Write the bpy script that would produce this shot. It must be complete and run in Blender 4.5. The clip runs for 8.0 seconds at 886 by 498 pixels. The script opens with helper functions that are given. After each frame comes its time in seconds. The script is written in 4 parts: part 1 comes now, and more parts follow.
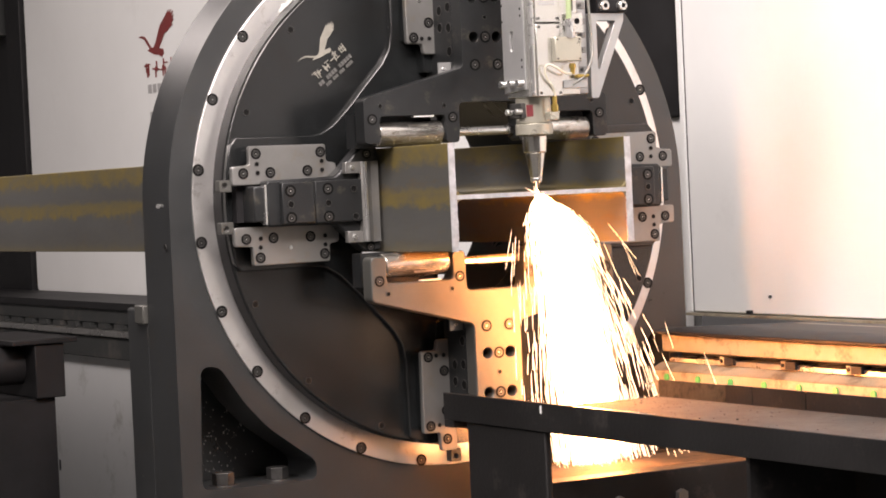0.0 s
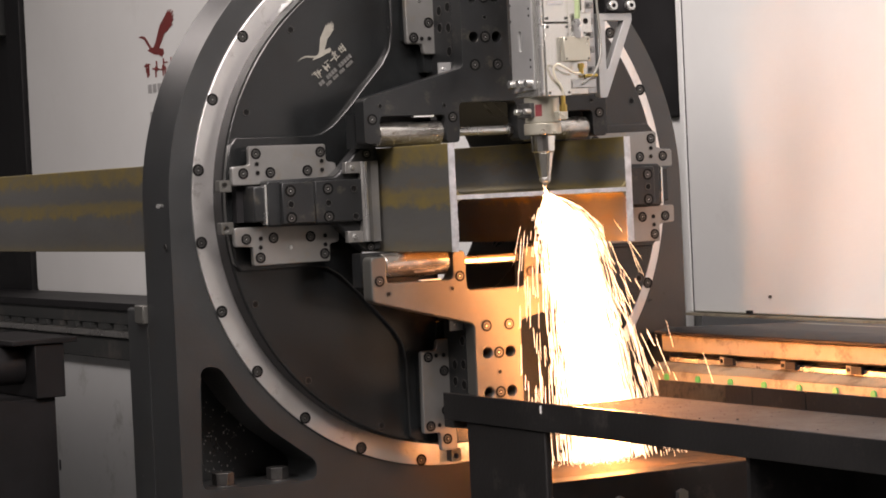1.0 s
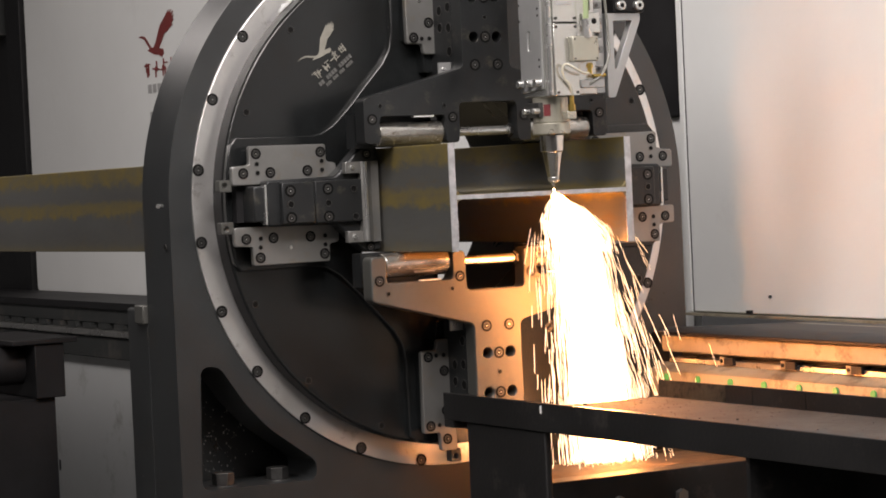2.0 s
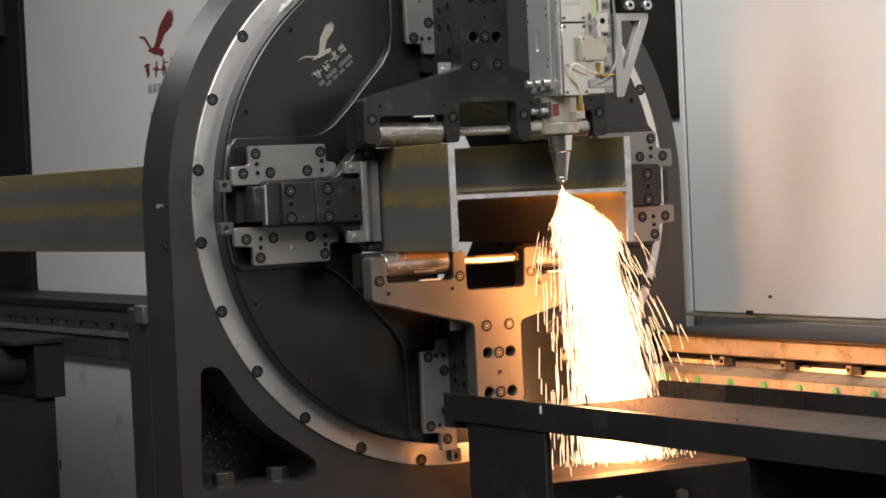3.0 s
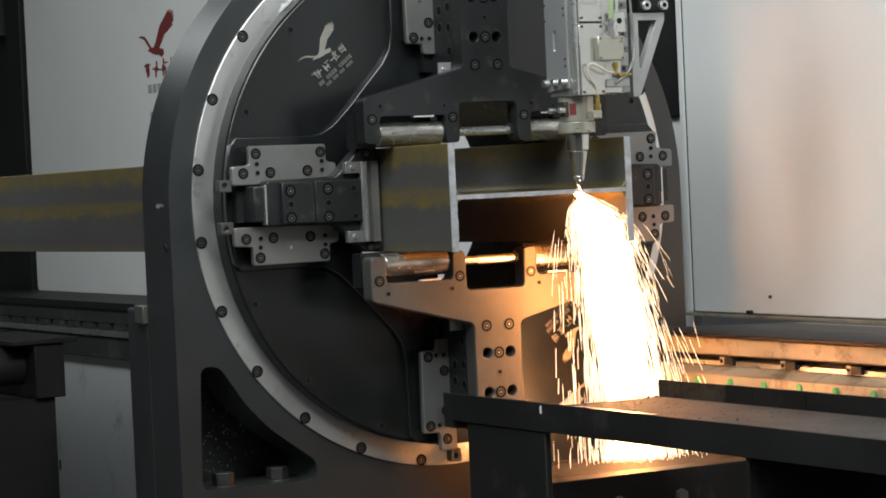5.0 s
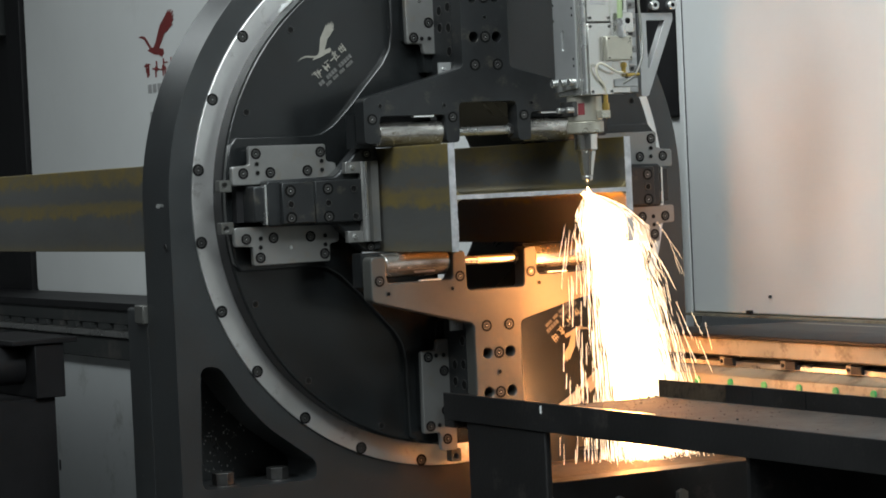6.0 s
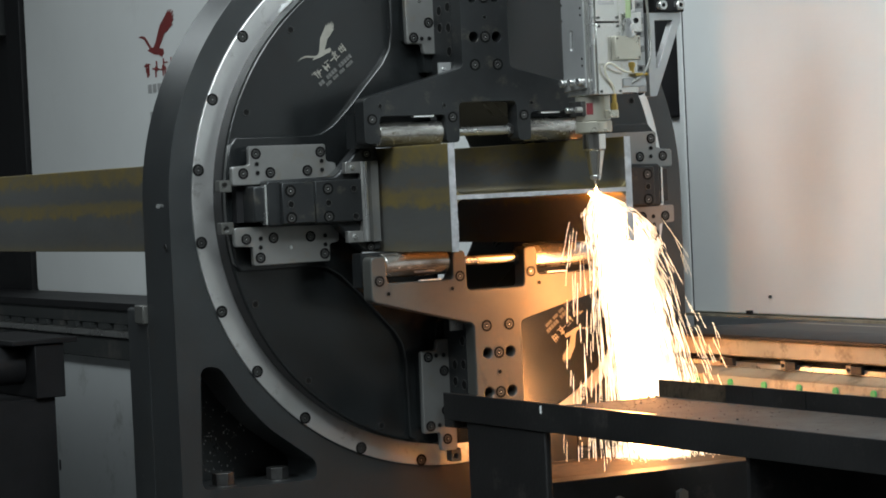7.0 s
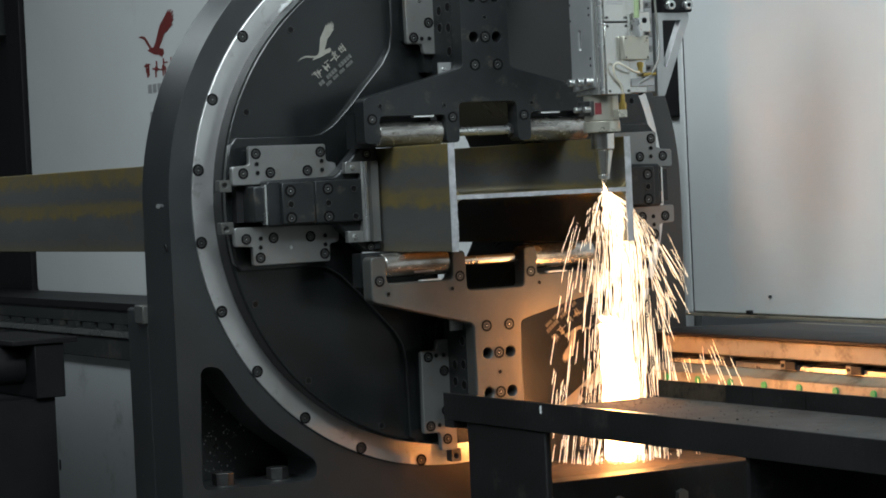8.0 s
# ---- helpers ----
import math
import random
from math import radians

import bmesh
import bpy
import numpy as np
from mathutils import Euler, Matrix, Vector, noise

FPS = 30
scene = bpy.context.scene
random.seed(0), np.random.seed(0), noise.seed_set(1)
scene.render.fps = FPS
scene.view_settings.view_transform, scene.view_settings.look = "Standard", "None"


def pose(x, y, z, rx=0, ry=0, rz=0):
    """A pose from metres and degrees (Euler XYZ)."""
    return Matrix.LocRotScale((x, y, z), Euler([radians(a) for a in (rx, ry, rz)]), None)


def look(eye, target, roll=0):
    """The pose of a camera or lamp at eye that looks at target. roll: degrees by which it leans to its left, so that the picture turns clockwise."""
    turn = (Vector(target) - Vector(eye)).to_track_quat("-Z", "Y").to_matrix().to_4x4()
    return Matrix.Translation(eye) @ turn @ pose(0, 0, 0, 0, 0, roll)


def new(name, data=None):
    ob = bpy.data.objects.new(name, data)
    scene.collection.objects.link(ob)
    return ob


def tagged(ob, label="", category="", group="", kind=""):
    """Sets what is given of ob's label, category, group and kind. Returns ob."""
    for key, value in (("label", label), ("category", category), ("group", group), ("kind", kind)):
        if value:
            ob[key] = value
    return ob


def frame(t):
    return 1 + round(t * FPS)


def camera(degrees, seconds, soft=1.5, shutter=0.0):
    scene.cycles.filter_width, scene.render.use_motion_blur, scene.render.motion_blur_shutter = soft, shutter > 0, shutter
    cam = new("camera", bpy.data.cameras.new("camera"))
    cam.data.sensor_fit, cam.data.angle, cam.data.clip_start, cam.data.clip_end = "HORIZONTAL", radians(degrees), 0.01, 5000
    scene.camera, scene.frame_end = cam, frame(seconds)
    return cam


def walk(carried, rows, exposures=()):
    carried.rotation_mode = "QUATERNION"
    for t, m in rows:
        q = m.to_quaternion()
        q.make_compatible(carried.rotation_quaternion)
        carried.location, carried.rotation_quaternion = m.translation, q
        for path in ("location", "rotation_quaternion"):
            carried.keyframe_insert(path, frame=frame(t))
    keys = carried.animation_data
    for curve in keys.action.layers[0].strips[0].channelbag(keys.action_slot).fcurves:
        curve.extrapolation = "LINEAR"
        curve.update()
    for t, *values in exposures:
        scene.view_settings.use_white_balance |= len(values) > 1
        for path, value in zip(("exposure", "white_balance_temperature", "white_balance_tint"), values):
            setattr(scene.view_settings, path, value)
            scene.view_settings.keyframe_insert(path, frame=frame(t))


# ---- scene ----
# The origin is on the spindle axis of the chuck; y runs along the beam, away from the camera. The floor lies 1.25 m below.
FLOOR = -1.25
AXIS = -0.002                       # height of the spindle axis
TIP0, TIP1 = -0.012, 0.139          # the cutting head's nozzle along x, at the start and the end
TIP_Y = -0.387

cam = camera(19.892, 8.0, soft=1.8)
EYE = Vector((-2.4804, -4.4267, 0.0373))
VIEW = look(EYE, EYE + Vector((0.48827, 0.87222, -0.02888)), -2.585)
walk(cam, [(0.0, VIEW), (8.0, VIEW)],
     exposures=[(0.0, 0.8, 8450, 38), (0.5, 0.5, 8450, 38), (1.0, 0.3, 8400, 37), (1.5, 0.17, 8300, 35), (3.0, -0.06, 8000, 30), (4.0, -0.14, 7750, 26), (5.0, -0.17, 7300, 21), (6.0, -0.2, 7050, 18), (7.0, -0.2, 6900, 17), (7.8, -0.22, 6800, 16), (8.0, -0.36, 6750, 16)])

# ---- light: a dim hall, weak world fill, unseen area lamps added overhead ----
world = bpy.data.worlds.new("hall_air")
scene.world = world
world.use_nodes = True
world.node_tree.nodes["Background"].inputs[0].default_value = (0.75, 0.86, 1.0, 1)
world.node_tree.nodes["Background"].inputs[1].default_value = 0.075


def overhead_fill(x, y, z, sx, sy, watts, target):
    data = bpy.data.lights.new("overhead_fill", "AREA")
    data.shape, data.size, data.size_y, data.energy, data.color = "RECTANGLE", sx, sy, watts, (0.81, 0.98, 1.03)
    ob = new("overhead_fill", data)
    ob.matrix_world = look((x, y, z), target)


# low, close lamp steepens the fall-off down the chuck
overhead_fill(-1.0, -1.25, 1.6, 2.0, 0.6, 38, (-0.7, -0.4, 0.2))
overhead_fill(-1.5, 3.2, 2.4, 2.4, 0.8, 76, (-0.9, 3.4, 0))
overhead_fill(-3.6, -2.4, 2.6, 0.8, 2.4, 88, (-1.2, -1.6, -0.2))
# added near the camera to brighten the front panel
overhead_fill(-1.5, -4.6, 3.2, 2.4, 0.8, 195, (0.9, -0.6, -0.3))

# ---- materials ----


def tint(c, k):
    return (min(1, c[0] * k), min(1, c[1] * k), min(1, c[2] * k), 1)


def material(name, colour, rough=0.5, metal=0.0, vary=0.25, scale=6.0, bump=0.08, fine=180.0, stain=None, amount=0.5, coat=0.0, stretch=(1, 1, 1), shine=0.5):
    """A surface with cloudy variation, fine grain, relief and, where given, stains of another colour."""
    m = bpy.data.materials.new(name)
    m.use_nodes = True
    nt = m.node_tree
    N, L = nt.nodes, nt.links
    b = N["Principled BSDF"]
    b.inputs["Specular IOR Level"].default_value = shine
    co = N.new("ShaderNodeTexCoord")
    mp = N.new("ShaderNodeMapping")
    mp.inputs["Scale"].default_value = stretch
    L.new(co.outputs["Object"], mp.inputs[0])
    big = N.new("ShaderNodeTexNoise")
    big.inputs["Scale"].default_value, big.inputs["Detail"].default_value, big.inputs["Roughness"].default_value = scale, 6, 0.65
    L.new(mp.outputs[0], big.inputs["Vector"])
    small = N.new("ShaderNodeTexNoise")
    small.inputs["Scale"].default_value, small.inputs["Detail"].default_value = fine, 3
    L.new(mp.outputs[0], small.inputs["Vector"])
    ramp = N.new("ShaderNodeValToRGB")
    ramp.color_ramp.elements[0].position, ramp.color_ramp.elements[1].position = 0.3, 0.72
    ramp.color_ramp.elements[0].color, ramp.color_ramp.elements[1].color = tint(colour, 1 - vary), tint(colour, 1 + vary)
    L.new(big.outputs[0], ramp.inputs[0])
    last = ramp.outputs[0]
    if stain:
        s = N.new("ShaderNodeTexNoise")
        s.inputs["Scale"].default_value, s.inputs["Detail"].default_value, s.inputs["Roughness"].default_value = scale * 2.3, 8, 0.7
        L.new(mp.outputs[0], s.inputs["Vector"])
        sr = N.new("ShaderNodeValToRGB")
        sr.color_ramp.elements[0].position, sr.color_ramp.elements[1].position = 0.62 - 0.25 * amount, 0.72 - 0.15 * amount
        L.new(s.outputs[0], sr.inputs[0])
        mix = N.new("ShaderNodeMix")
        mix.data_type = "RGBA"
        L.new(sr.outputs[0], mix.inputs[0])
        L.new(last, mix.inputs[6])
        mix.inputs[7].default_value = (*stain, 1)
        last = mix.outputs[2]
    L.new(last, b.inputs["Base Color"])
    rr = N.new("ShaderNodeMapRange")
    rr.inputs[3].default_value, rr.inputs[4].default_value = max(0.03, rough - 0.1), min(1, rough + 0.12)
    L.new(big.outputs[0], rr.inputs[0])
    L.new(rr.outputs[0], b.inputs["Roughness"])
    b.inputs["Metallic"].default_value = metal
    b.inputs["Coat Weight"].default_value = coat
    bp = N.new("ShaderNodeBump")
    bp.inputs["Strength"].default_value, bp.inputs["Distance"].default_value = bump, 0.002
    L.new(small.outputs[0], bp.inputs["Height"])
    L.new(bp.outputs[0], b.inputs["Normal"])
    return m


def glow(name, colour, strength):
    m = bpy.data.materials.new(name)
    m.use_nodes = True
    b = m.node_tree.nodes["Principled BSDF"]
    b.inputs["Base Color"].default_value = (0.02, 0.015, 0.01, 1)
    b.inputs["Emission Color"].default_value = (*colour, 1)
    b.inputs["Emission Strength"].default_value = strength
    return m


def beam_steel():
    """Mill-scale steel, blue grey, with ochre rust in long bands at the tips and the middle of the flanges."""
    m = material("rolled_steel", (0.088, 0.094, 0.098), 0.5, 0.35, 0.25, 5.0, 0.15, 120, (0.12, 0.085, 0.05), 0.25, 0, (1, 0.25, 1))
    nt = m.node_tree
    N, L = nt.nodes, nt.links
    b = N["Principled BSDF"]
    old = b.inputs["Base Color"].links[0].from_socket
    co = N.new("ShaderNodeTexCoord")
    xyz = N.new("ShaderNodeSeparateXYZ")
    L.new(co.outputs["Object"], xyz.inputs[0])
    wob = N.new("ShaderNodeTexNoise")
    wob.inputs["Scale"].default_value, wob.inputs["Detail"].default_value, wob.inputs["Roughness"].default_value = 30, 9, 0.75
    mp = N.new("ShaderNodeMapping")
    mp.inputs["Scale"].default_value = (1, 0.5, 0.9)
    L.new(co.outputs["Object"], mp.inputs[0])
    L.new(mp.outputs[0], wob.inputs["Vector"])
    w2 = N.new("ShaderNodeMath")
    w2.operation, w2.inputs[1].default_value, w2.inputs[2].default_value = "MULTIPLY_ADD", 0.075, -0.0375
    L.new(wob.outputs[0], w2.inputs[0])
    z = N.new("ShaderNodeMath")
    L.new(xyz.outputs[2], z.inputs[0])
    L.new(w2.outputs[0], z.inputs[1])
    mr = N.new("ShaderNodeMapRange")
    mr.inputs[1].default_value, mr.inputs[2].default_value = -0.1, 0.1
    L.new(z.outputs[0], mr.inputs[0])
    ramp = N.new("ShaderNodeValToRGB")
    r = ramp.color_ramp
    for pos, v in ((0.02, 0.55), (0.10, 0.15), (0.40, 0.08), (0.46, 0.95), (0.56, 0.95), (0.62, 0.1), (0.78, 0.12), (0.86, 0.9), (1.0, 1.0)):
        e = r.elements.new(pos)
        e.color = (v, v, v, 1)
    r.elements.remove(r.elements[0])
    r.elements.remove(r.elements[-1])
    L.new(mr.outputs[0], ramp.inputs[0])
    patch = N.new("ShaderNodeMath")
    patch.operation = "MULTIPLY"
    pr = N.new("ShaderNodeMapRange")
    pr.inputs[1].default_value, pr.inputs[2].default_value, pr.inputs[3].default_value, pr.inputs[4].default_value = 0.36, 0.6, 0.38, 0.95
    L.new(wob.outputs[0], pr.inputs[0])
    L.new(ramp.outputs[0], patch.inputs[0])
    L.new(pr.outputs[0], patch.inputs[1])
    mix = N.new("ShaderNodeMix")
    mix.data_type = "RGBA"
    L.new(patch.outputs[0], mix.inputs[0])
    L.new(old, mix.inputs[6])
    mix.inputs[7].default_value = (0.195, 0.142, 0.038, 1)
    L.new(mix.outputs[2], b.inputs["Base Color"])
    return m


M_CAST = material("graphite_painted_casting", (0.022, 0.0247, 0.0258), 0.30, 0.0, 0.22, 5, 0.1, 220, (0.026, 0.025, 0.023), 0.25, shine=0.75)
M_FACE = material("dark_machined_faceplate", (0.0100, 0.0117, 0.0123), 0.23, 0.0, 0.38, 4, 0.08, 260, (0.0085, 0.009, 0.009), 0.45, shine=0.55)
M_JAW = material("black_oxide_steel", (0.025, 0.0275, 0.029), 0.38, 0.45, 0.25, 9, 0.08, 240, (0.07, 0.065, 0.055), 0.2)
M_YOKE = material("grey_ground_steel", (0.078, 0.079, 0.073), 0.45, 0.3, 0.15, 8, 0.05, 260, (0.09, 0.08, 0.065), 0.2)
M_RING = material("turned_steel_ring", (0.76, 0.76, 0.75), 0.32, 0.9, 0.1, 6, 0.03, 300, (0.42, 0.40, 0.37), 0.15)


def turned(m):
    """The lathe marks run round the spindle axis and stretch the gloss across them."""
    b = m.node_tree.nodes["Principled BSDF"]
    t = m.node_tree.nodes.new("ShaderNodeTangent")
    t.direction_type, t.axis = "RADIAL", "Y"
    b.inputs["Anisotropic"].default_value = 0.4
    m.node_tree.links.new(t.outputs[0], b.inputs["Tangent"])


turned(M_RING)
M_PLATE = material("ground_steel_plate", (0.24, 0.242, 0.236), 0.4, 0.7, 0.12, 9, 0.05, 260, (0.24, 0.22, 0.19), 0.2)
M_BRIGHT = material("bright_steel", (0.62, 0.63, 0.62), 0.26, 0.9, 0.12, 12, 0.04, 260)
M_ROLL = material("scuffed_roller_steel", (0.42, 0.41, 0.385), 0.24, 0.9, 0.6, 34, 0.12, 160, (0.15, 0.12, 0.09), 0.35, 0, (0.35, 1, 1))
M_BLACK = material("black_paint", (0.013, 0.013, 0.014), 0.5, 0, 0.3, 7, 0.1, 200, shine=0.2)
# flat black for the shade inside holes, sockets and slots
M_HOLE = material("black_hole_shade", (0.004, 0.004, 0.004), 0.6, 0, 0.3, 30, 0.0, 200, shine=0.15)
M_BOLT = material("blackened_screw_steel", (0.075, 0.075, 0.074), 0.36, 0.7, 0.3, 60, 0.05, 400)
M_WHITE = material("white_powder_coat", (0.73, 0.75, 0.745), 0.42, 0, 0.04, 1.5, 0.03, 300, (0.70, 0.715, 0.71), 0.1)
M_RED = material("dull_red_vinyl", (0.20, 0.034, 0.032), 0.5, 0, 0.12, 12, 0.02)
M_DIM = material("dull_engraving", (0.11, 0.11, 0.105), 0.5, 0.1, 0.2, 40, 0.03)
M_GREYPRINT = material("grey_print", (0.34, 0.34, 0.34), 0.5, 0, 0.1, 12, 0.02)
M_ENGRAVE = material("bare_engraved_metal", (0.28, 0.27, 0.235), 0.5, 0.2, 0.2, 40, 0.05)
M_TABLE = material("dusty_dark_table_steel", (0.0145, 0.0145, 0.0148), 0.5, 0.1, 0.3, 6, 0.2, 120, (0.038, 0.035, 0.033), 0.15, shine=0.18)
M_TABTOP = material("slag_dusted_plate", (0.045, 0.0435, 0.0415), 0.75, 0.1, 0.6, 13, 0.6, 90, (0.03, 0.026, 0.022), 0.45)
# bed paint beside the cut, paled and warmed to carry the spark light
M_BED = material("spark_warmed_bed_paint", (0.29, 0.252, 0.185), 0.45, 0.05, 0.22, 6, 0.1, 180, (0.10, 0.075, 0.05), 0.42)
# dark copy of the bed paint for the dim rear, away from the sparks
M_REAR = material("dimmed_bed_paint", (0.028, 0.031, 0.031), 0.5, 0.1, 0.2, 3, 0.08, 180, (0.07, 0.065, 0.06), 0.25)
M_SIDE = material("grey_white_side_paint", (0.42, 0.44, 0.445), 0.5, 0, 0.06, 1.5, 0.04, 260, (0.26, 0.26, 0.25), 0.15)
M_COVER = material("grimy_way_cover", (0.036, 0.035, 0.034), 0.55, 0.2, 0.3, 4, 0.12, 160, (0.03, 0.028, 0.026), 0.4, 0, (1, 0.4, 1))
M_RAIL = material("linear_rail_steel", (0.4, 0.4, 0.39), 0.28, 0.85, 0.15, 8, 0.03)
M_GREEN = material("green_plastic_plug", (0.03, 0.32, 0.10), 0.45, 0, 0.1, 30, 0.02)
M_ALU = material("anodised_aluminium", (0.62, 0.62, 0.59), 0.22, 0.85, 0.08, 10, 0.03, 320, (0.48, 0.47, 0.43), 0.1)
M_ALUDARK = material("grey_anodised_side", (0.42, 0.43, 0.43), 0.3, 0.6, 0.1, 10, 0.03, 320)
M_CREAM = material("cream_sensor_housing", (0.43, 0.415, 0.35), 0.28, 0.6, 0.1, 14, 0.03)
M_BRASS = material("brass_fitting", (0.52, 0.36, 0.10), 0.3, 0.9, 0.12, 30, 0.03)
M_NOZZLE = material("satin_nozzle_steel", (0.70, 0.69, 0.65), 0.2, 1.0, 0.08, 6, 0.0, 300)
M_LABEL = material("red_label", (0.15, 0.014, 0.018), 0.45, 0, 0.1, 30, 0.02)
M_HOSE = material("pale_green_hose", (0.27, 0.35, 0.19), 0.4, 0, 0.1, 20, 0.02)
M_WIRE = material("cream_cable", (0.55, 0.52, 0.42), 0.45, 0, 0.1, 20, 0.02)
M_CLEAR = material("milky_sleeve", (0.20, 0.20, 0.178), 0.25, 0, 0.1, 20, 0.02)
M_BEAM = beam_steel()
M_CUTEDGE = material("freshly_cut_steel_edge", (0.55, 0.56, 0.58), 0.4, 0.7, 0.25, 60, 0.4, 220)
M_FLOOR = material("concrete_floor", (0.12, 0.12, 0.118), 0.6, 0, 0.15, 1.2, 0.1, 60, (0.07, 0.068, 0.065), 0.3)
M_HALL = material("hall_wall_paint", (0.40, 0.41, 0.42), 0.7, 0, 0.05, 0.8, 0.03, 60)
M_TAN = material("rusty_brown_tray", (0.045, 0.033, 0.022), 0.75, 0.0, 0.45, 14, 0.8, 90, (0.012, 0.010, 0.008), 0.5, shine=0.2)
M_SPARK = glow("glowing_spark", (1.0, 0.77, 0.50), 5.2)
M_SPARKCORE = glow("white_hot_spark_core", (1.0, 0.385, 0.105), 62)
M_HOT = glow("white_hot_cut", (1.0, 0.55, 0.25), 220)

# ---- mesh helpers ----


NEAR = Matrix.Translation(EYE) @ Matrix.Scale(0.9, 4) @ Matrix.Translation(-EYE)   # brings the bed and its panel in beside the cut


def root(name, label, category, x=0, y=0, z=0, group="", kind=""):
    ob = new(name)
    ob.location = (x, y, z)
    return tagged(ob, label, category, group, kind)


def part(name, bm, mats, parent=None, label="", bevel=0.0, seg=2, smooth=True):
    if isinstance(bm, bpy.types.Mesh):
        me = bm
    else:
        bmesh.ops.recalc_face_normals(bm, faces=bm.faces[:])
        me = bpy.data.meshes.new(name)
        bm.to_mesh(me)
        bm.free()
        for m in (mats if isinstance(mats, (list, tuple)) else [mats]):
            me.materials.append(m)
        if smooth:
            me.shade_smooth()
            me.set_sharp_from_angle(angle=radians(32))
    ob = new(name, me)
    if parent:
        ob.parent = parent
    if label:
        tagged(ob, label)
    if bevel:
        mod = ob.modifiers.new("edge", "BEVEL")
        mod.width, mod.segments, mod.limit_method, mod.angle_limit = bevel, seg, "ANGLE", radians(40)
        mod.harden_normals = False
    return ob


def box(bm, x0, x1, y0, y1, z0, z1, mat=0):
    r = bmesh.ops.create_cube(bm, size=1)
    for v in r["verts"]:
        v.co = Vector(((x0 + x1) / 2 + v.co.x * (x1 - x0), (y0 + y1) / 2 + v.co.y * (y1 - y0), (z0 + z1) / 2 + v.co.z * (z1 - z0)))
    for f in {f for v in r["verts"] for f in v.link_faces}:
        f.material_index = mat
    return bm


def new_box(*a):
    return box(bmesh.new(), *a)


def cyl(bm, p0, p1, r0, r1=None, n=28, mat=0):
    p0, p1 = Vector(p0), Vector(p1)
    d = p1 - p0
    m = Matrix.Translation((p0 + p1) / 2) @ d.to_track_quat("Z", "Y").to_matrix().to_4x4()
    r = bmesh.ops.create_cone(bm, cap_ends=True, segments=n, radius1=r0, radius2=r0 if r1 is None else r1, depth=d.length, matrix=m)
    for f in {f for v in r["verts"] for f in v.link_faces}:
        f.material_index = mat
    return bm


def circle(cx, cz, r, n=48, a0=0.0):
    return [(cx + r * math.cos(a0 + 2 * math.pi * i / n), cz + r * math.sin(a0 + 2 * math.pi * i / n)) for i in range(n)]


def arc(cx, cz, r, a0, a1, n):
    return [(cx + r * math.cos(radians(a0 + (a1 - a0) * i / n)), cz + r * math.sin(radians(a0 + (a1 - a0) * i / n))) for i in range(n + 1)]


def fillet(pts, r, n=5):
    """Round each corner of a closed outline."""
    out = []
    k = len(pts)
    for i in range(k):
        p, a, b = Vector(pts[i]), Vector(pts[i - 1]), Vector(pts[(i + 1) % k])
        u, w = (a - p), (b - p)
        d = min(r, u.length * 0.45, w.length * 0.45)
        s, e = p + u.normalized() * d, p + w.normalized() * d
        for j in range(n + 1):
            t = j / n
            out.append(tuple((1 - t) ** 2 * s + 2 * t * (1 - t) * p + t * t * e))
    return out


def slab(outline, holes, y0, y1, bm=None, mat=0, plane="xz"):
    """A plate with real openings: an outline in x and z, drawn out from y0 to y1."""
    bm = bm or bmesh.new()
    edges, old = [], set(bm.faces)
    put = {"xz": lambda a, b: (a, y0, b), "yz": lambda a, b: (y0, a, b), "xy": lambda a, b: (a, b, y0)}[plane]
    way = {"xz": (0, y1 - y0, 0), "yz": (y1 - y0, 0, 0), "xy": (0, 0, y1 - y0)}[plane]
    for loop in [outline, *holes]:
        vs = [bm.verts.new(put(*p)) for p in loop]
        edges += [bm.edges.new((vs[i], vs[(i + 1) % len(vs)])) for i in range(len(vs))]
    bmesh.ops.triangle_fill(bm, use_beauty=True, use_dissolve=True, edges=edges)
    faces = [f for f in bm.faces if f not in old]
    ext = bmesh.ops.extrude_face_region(bm, geom=faces, use_keep_orig=True)
    bmesh.ops.translate(bm, vec=way, verts=[g for g in ext["geom"] if isinstance(g, bmesh.types.BMVert)])
    for f in bm.faces:
        if f not in old:
            f.material_index = mat
    return bm


def mesh_of(bm, name, mats):
    bmesh.ops.recalc_face_normals(bm, faces=bm.faces[:])
    me = bpy.data.meshes.new(name)
    bm.to_mesh(me)
    bm.free()
    for m in mats:
        me.materials.append(m)
    return me


def screw_mesh(r):
    """A socket screw, seen along +y, on a face at y = 0; flat black rings stand in for its shaded counterbore and
    socket.
    """
    bm = bmesh.new()
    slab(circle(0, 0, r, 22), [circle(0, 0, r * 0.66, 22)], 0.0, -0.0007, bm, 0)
    slab(circle(0, 0, r * 0.64, 22), [circle(0, 0, r * 0.36, 6)], 0.0, -0.0012, bm, 1)
    slab(circle(0, 0, r * 0.36, 6), [circle(0, 0, r * 0.13, 8)], 0.0, -0.0006, bm, 0)
    # the socket's highlight, put in as a bright dot
    slab(circle(0, 0, r * 0.13, 8), [], 0.0, -0.0009, bm, 2)
    return mesh_of(bm, "screw", [M_HOLE, M_BOLT, M_BRIGHT])


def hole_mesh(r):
    # no real depth: the shade in the hole is a black disc
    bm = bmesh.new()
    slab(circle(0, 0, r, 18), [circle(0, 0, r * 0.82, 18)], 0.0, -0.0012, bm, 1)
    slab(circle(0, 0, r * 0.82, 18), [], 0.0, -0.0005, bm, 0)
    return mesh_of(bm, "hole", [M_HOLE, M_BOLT])


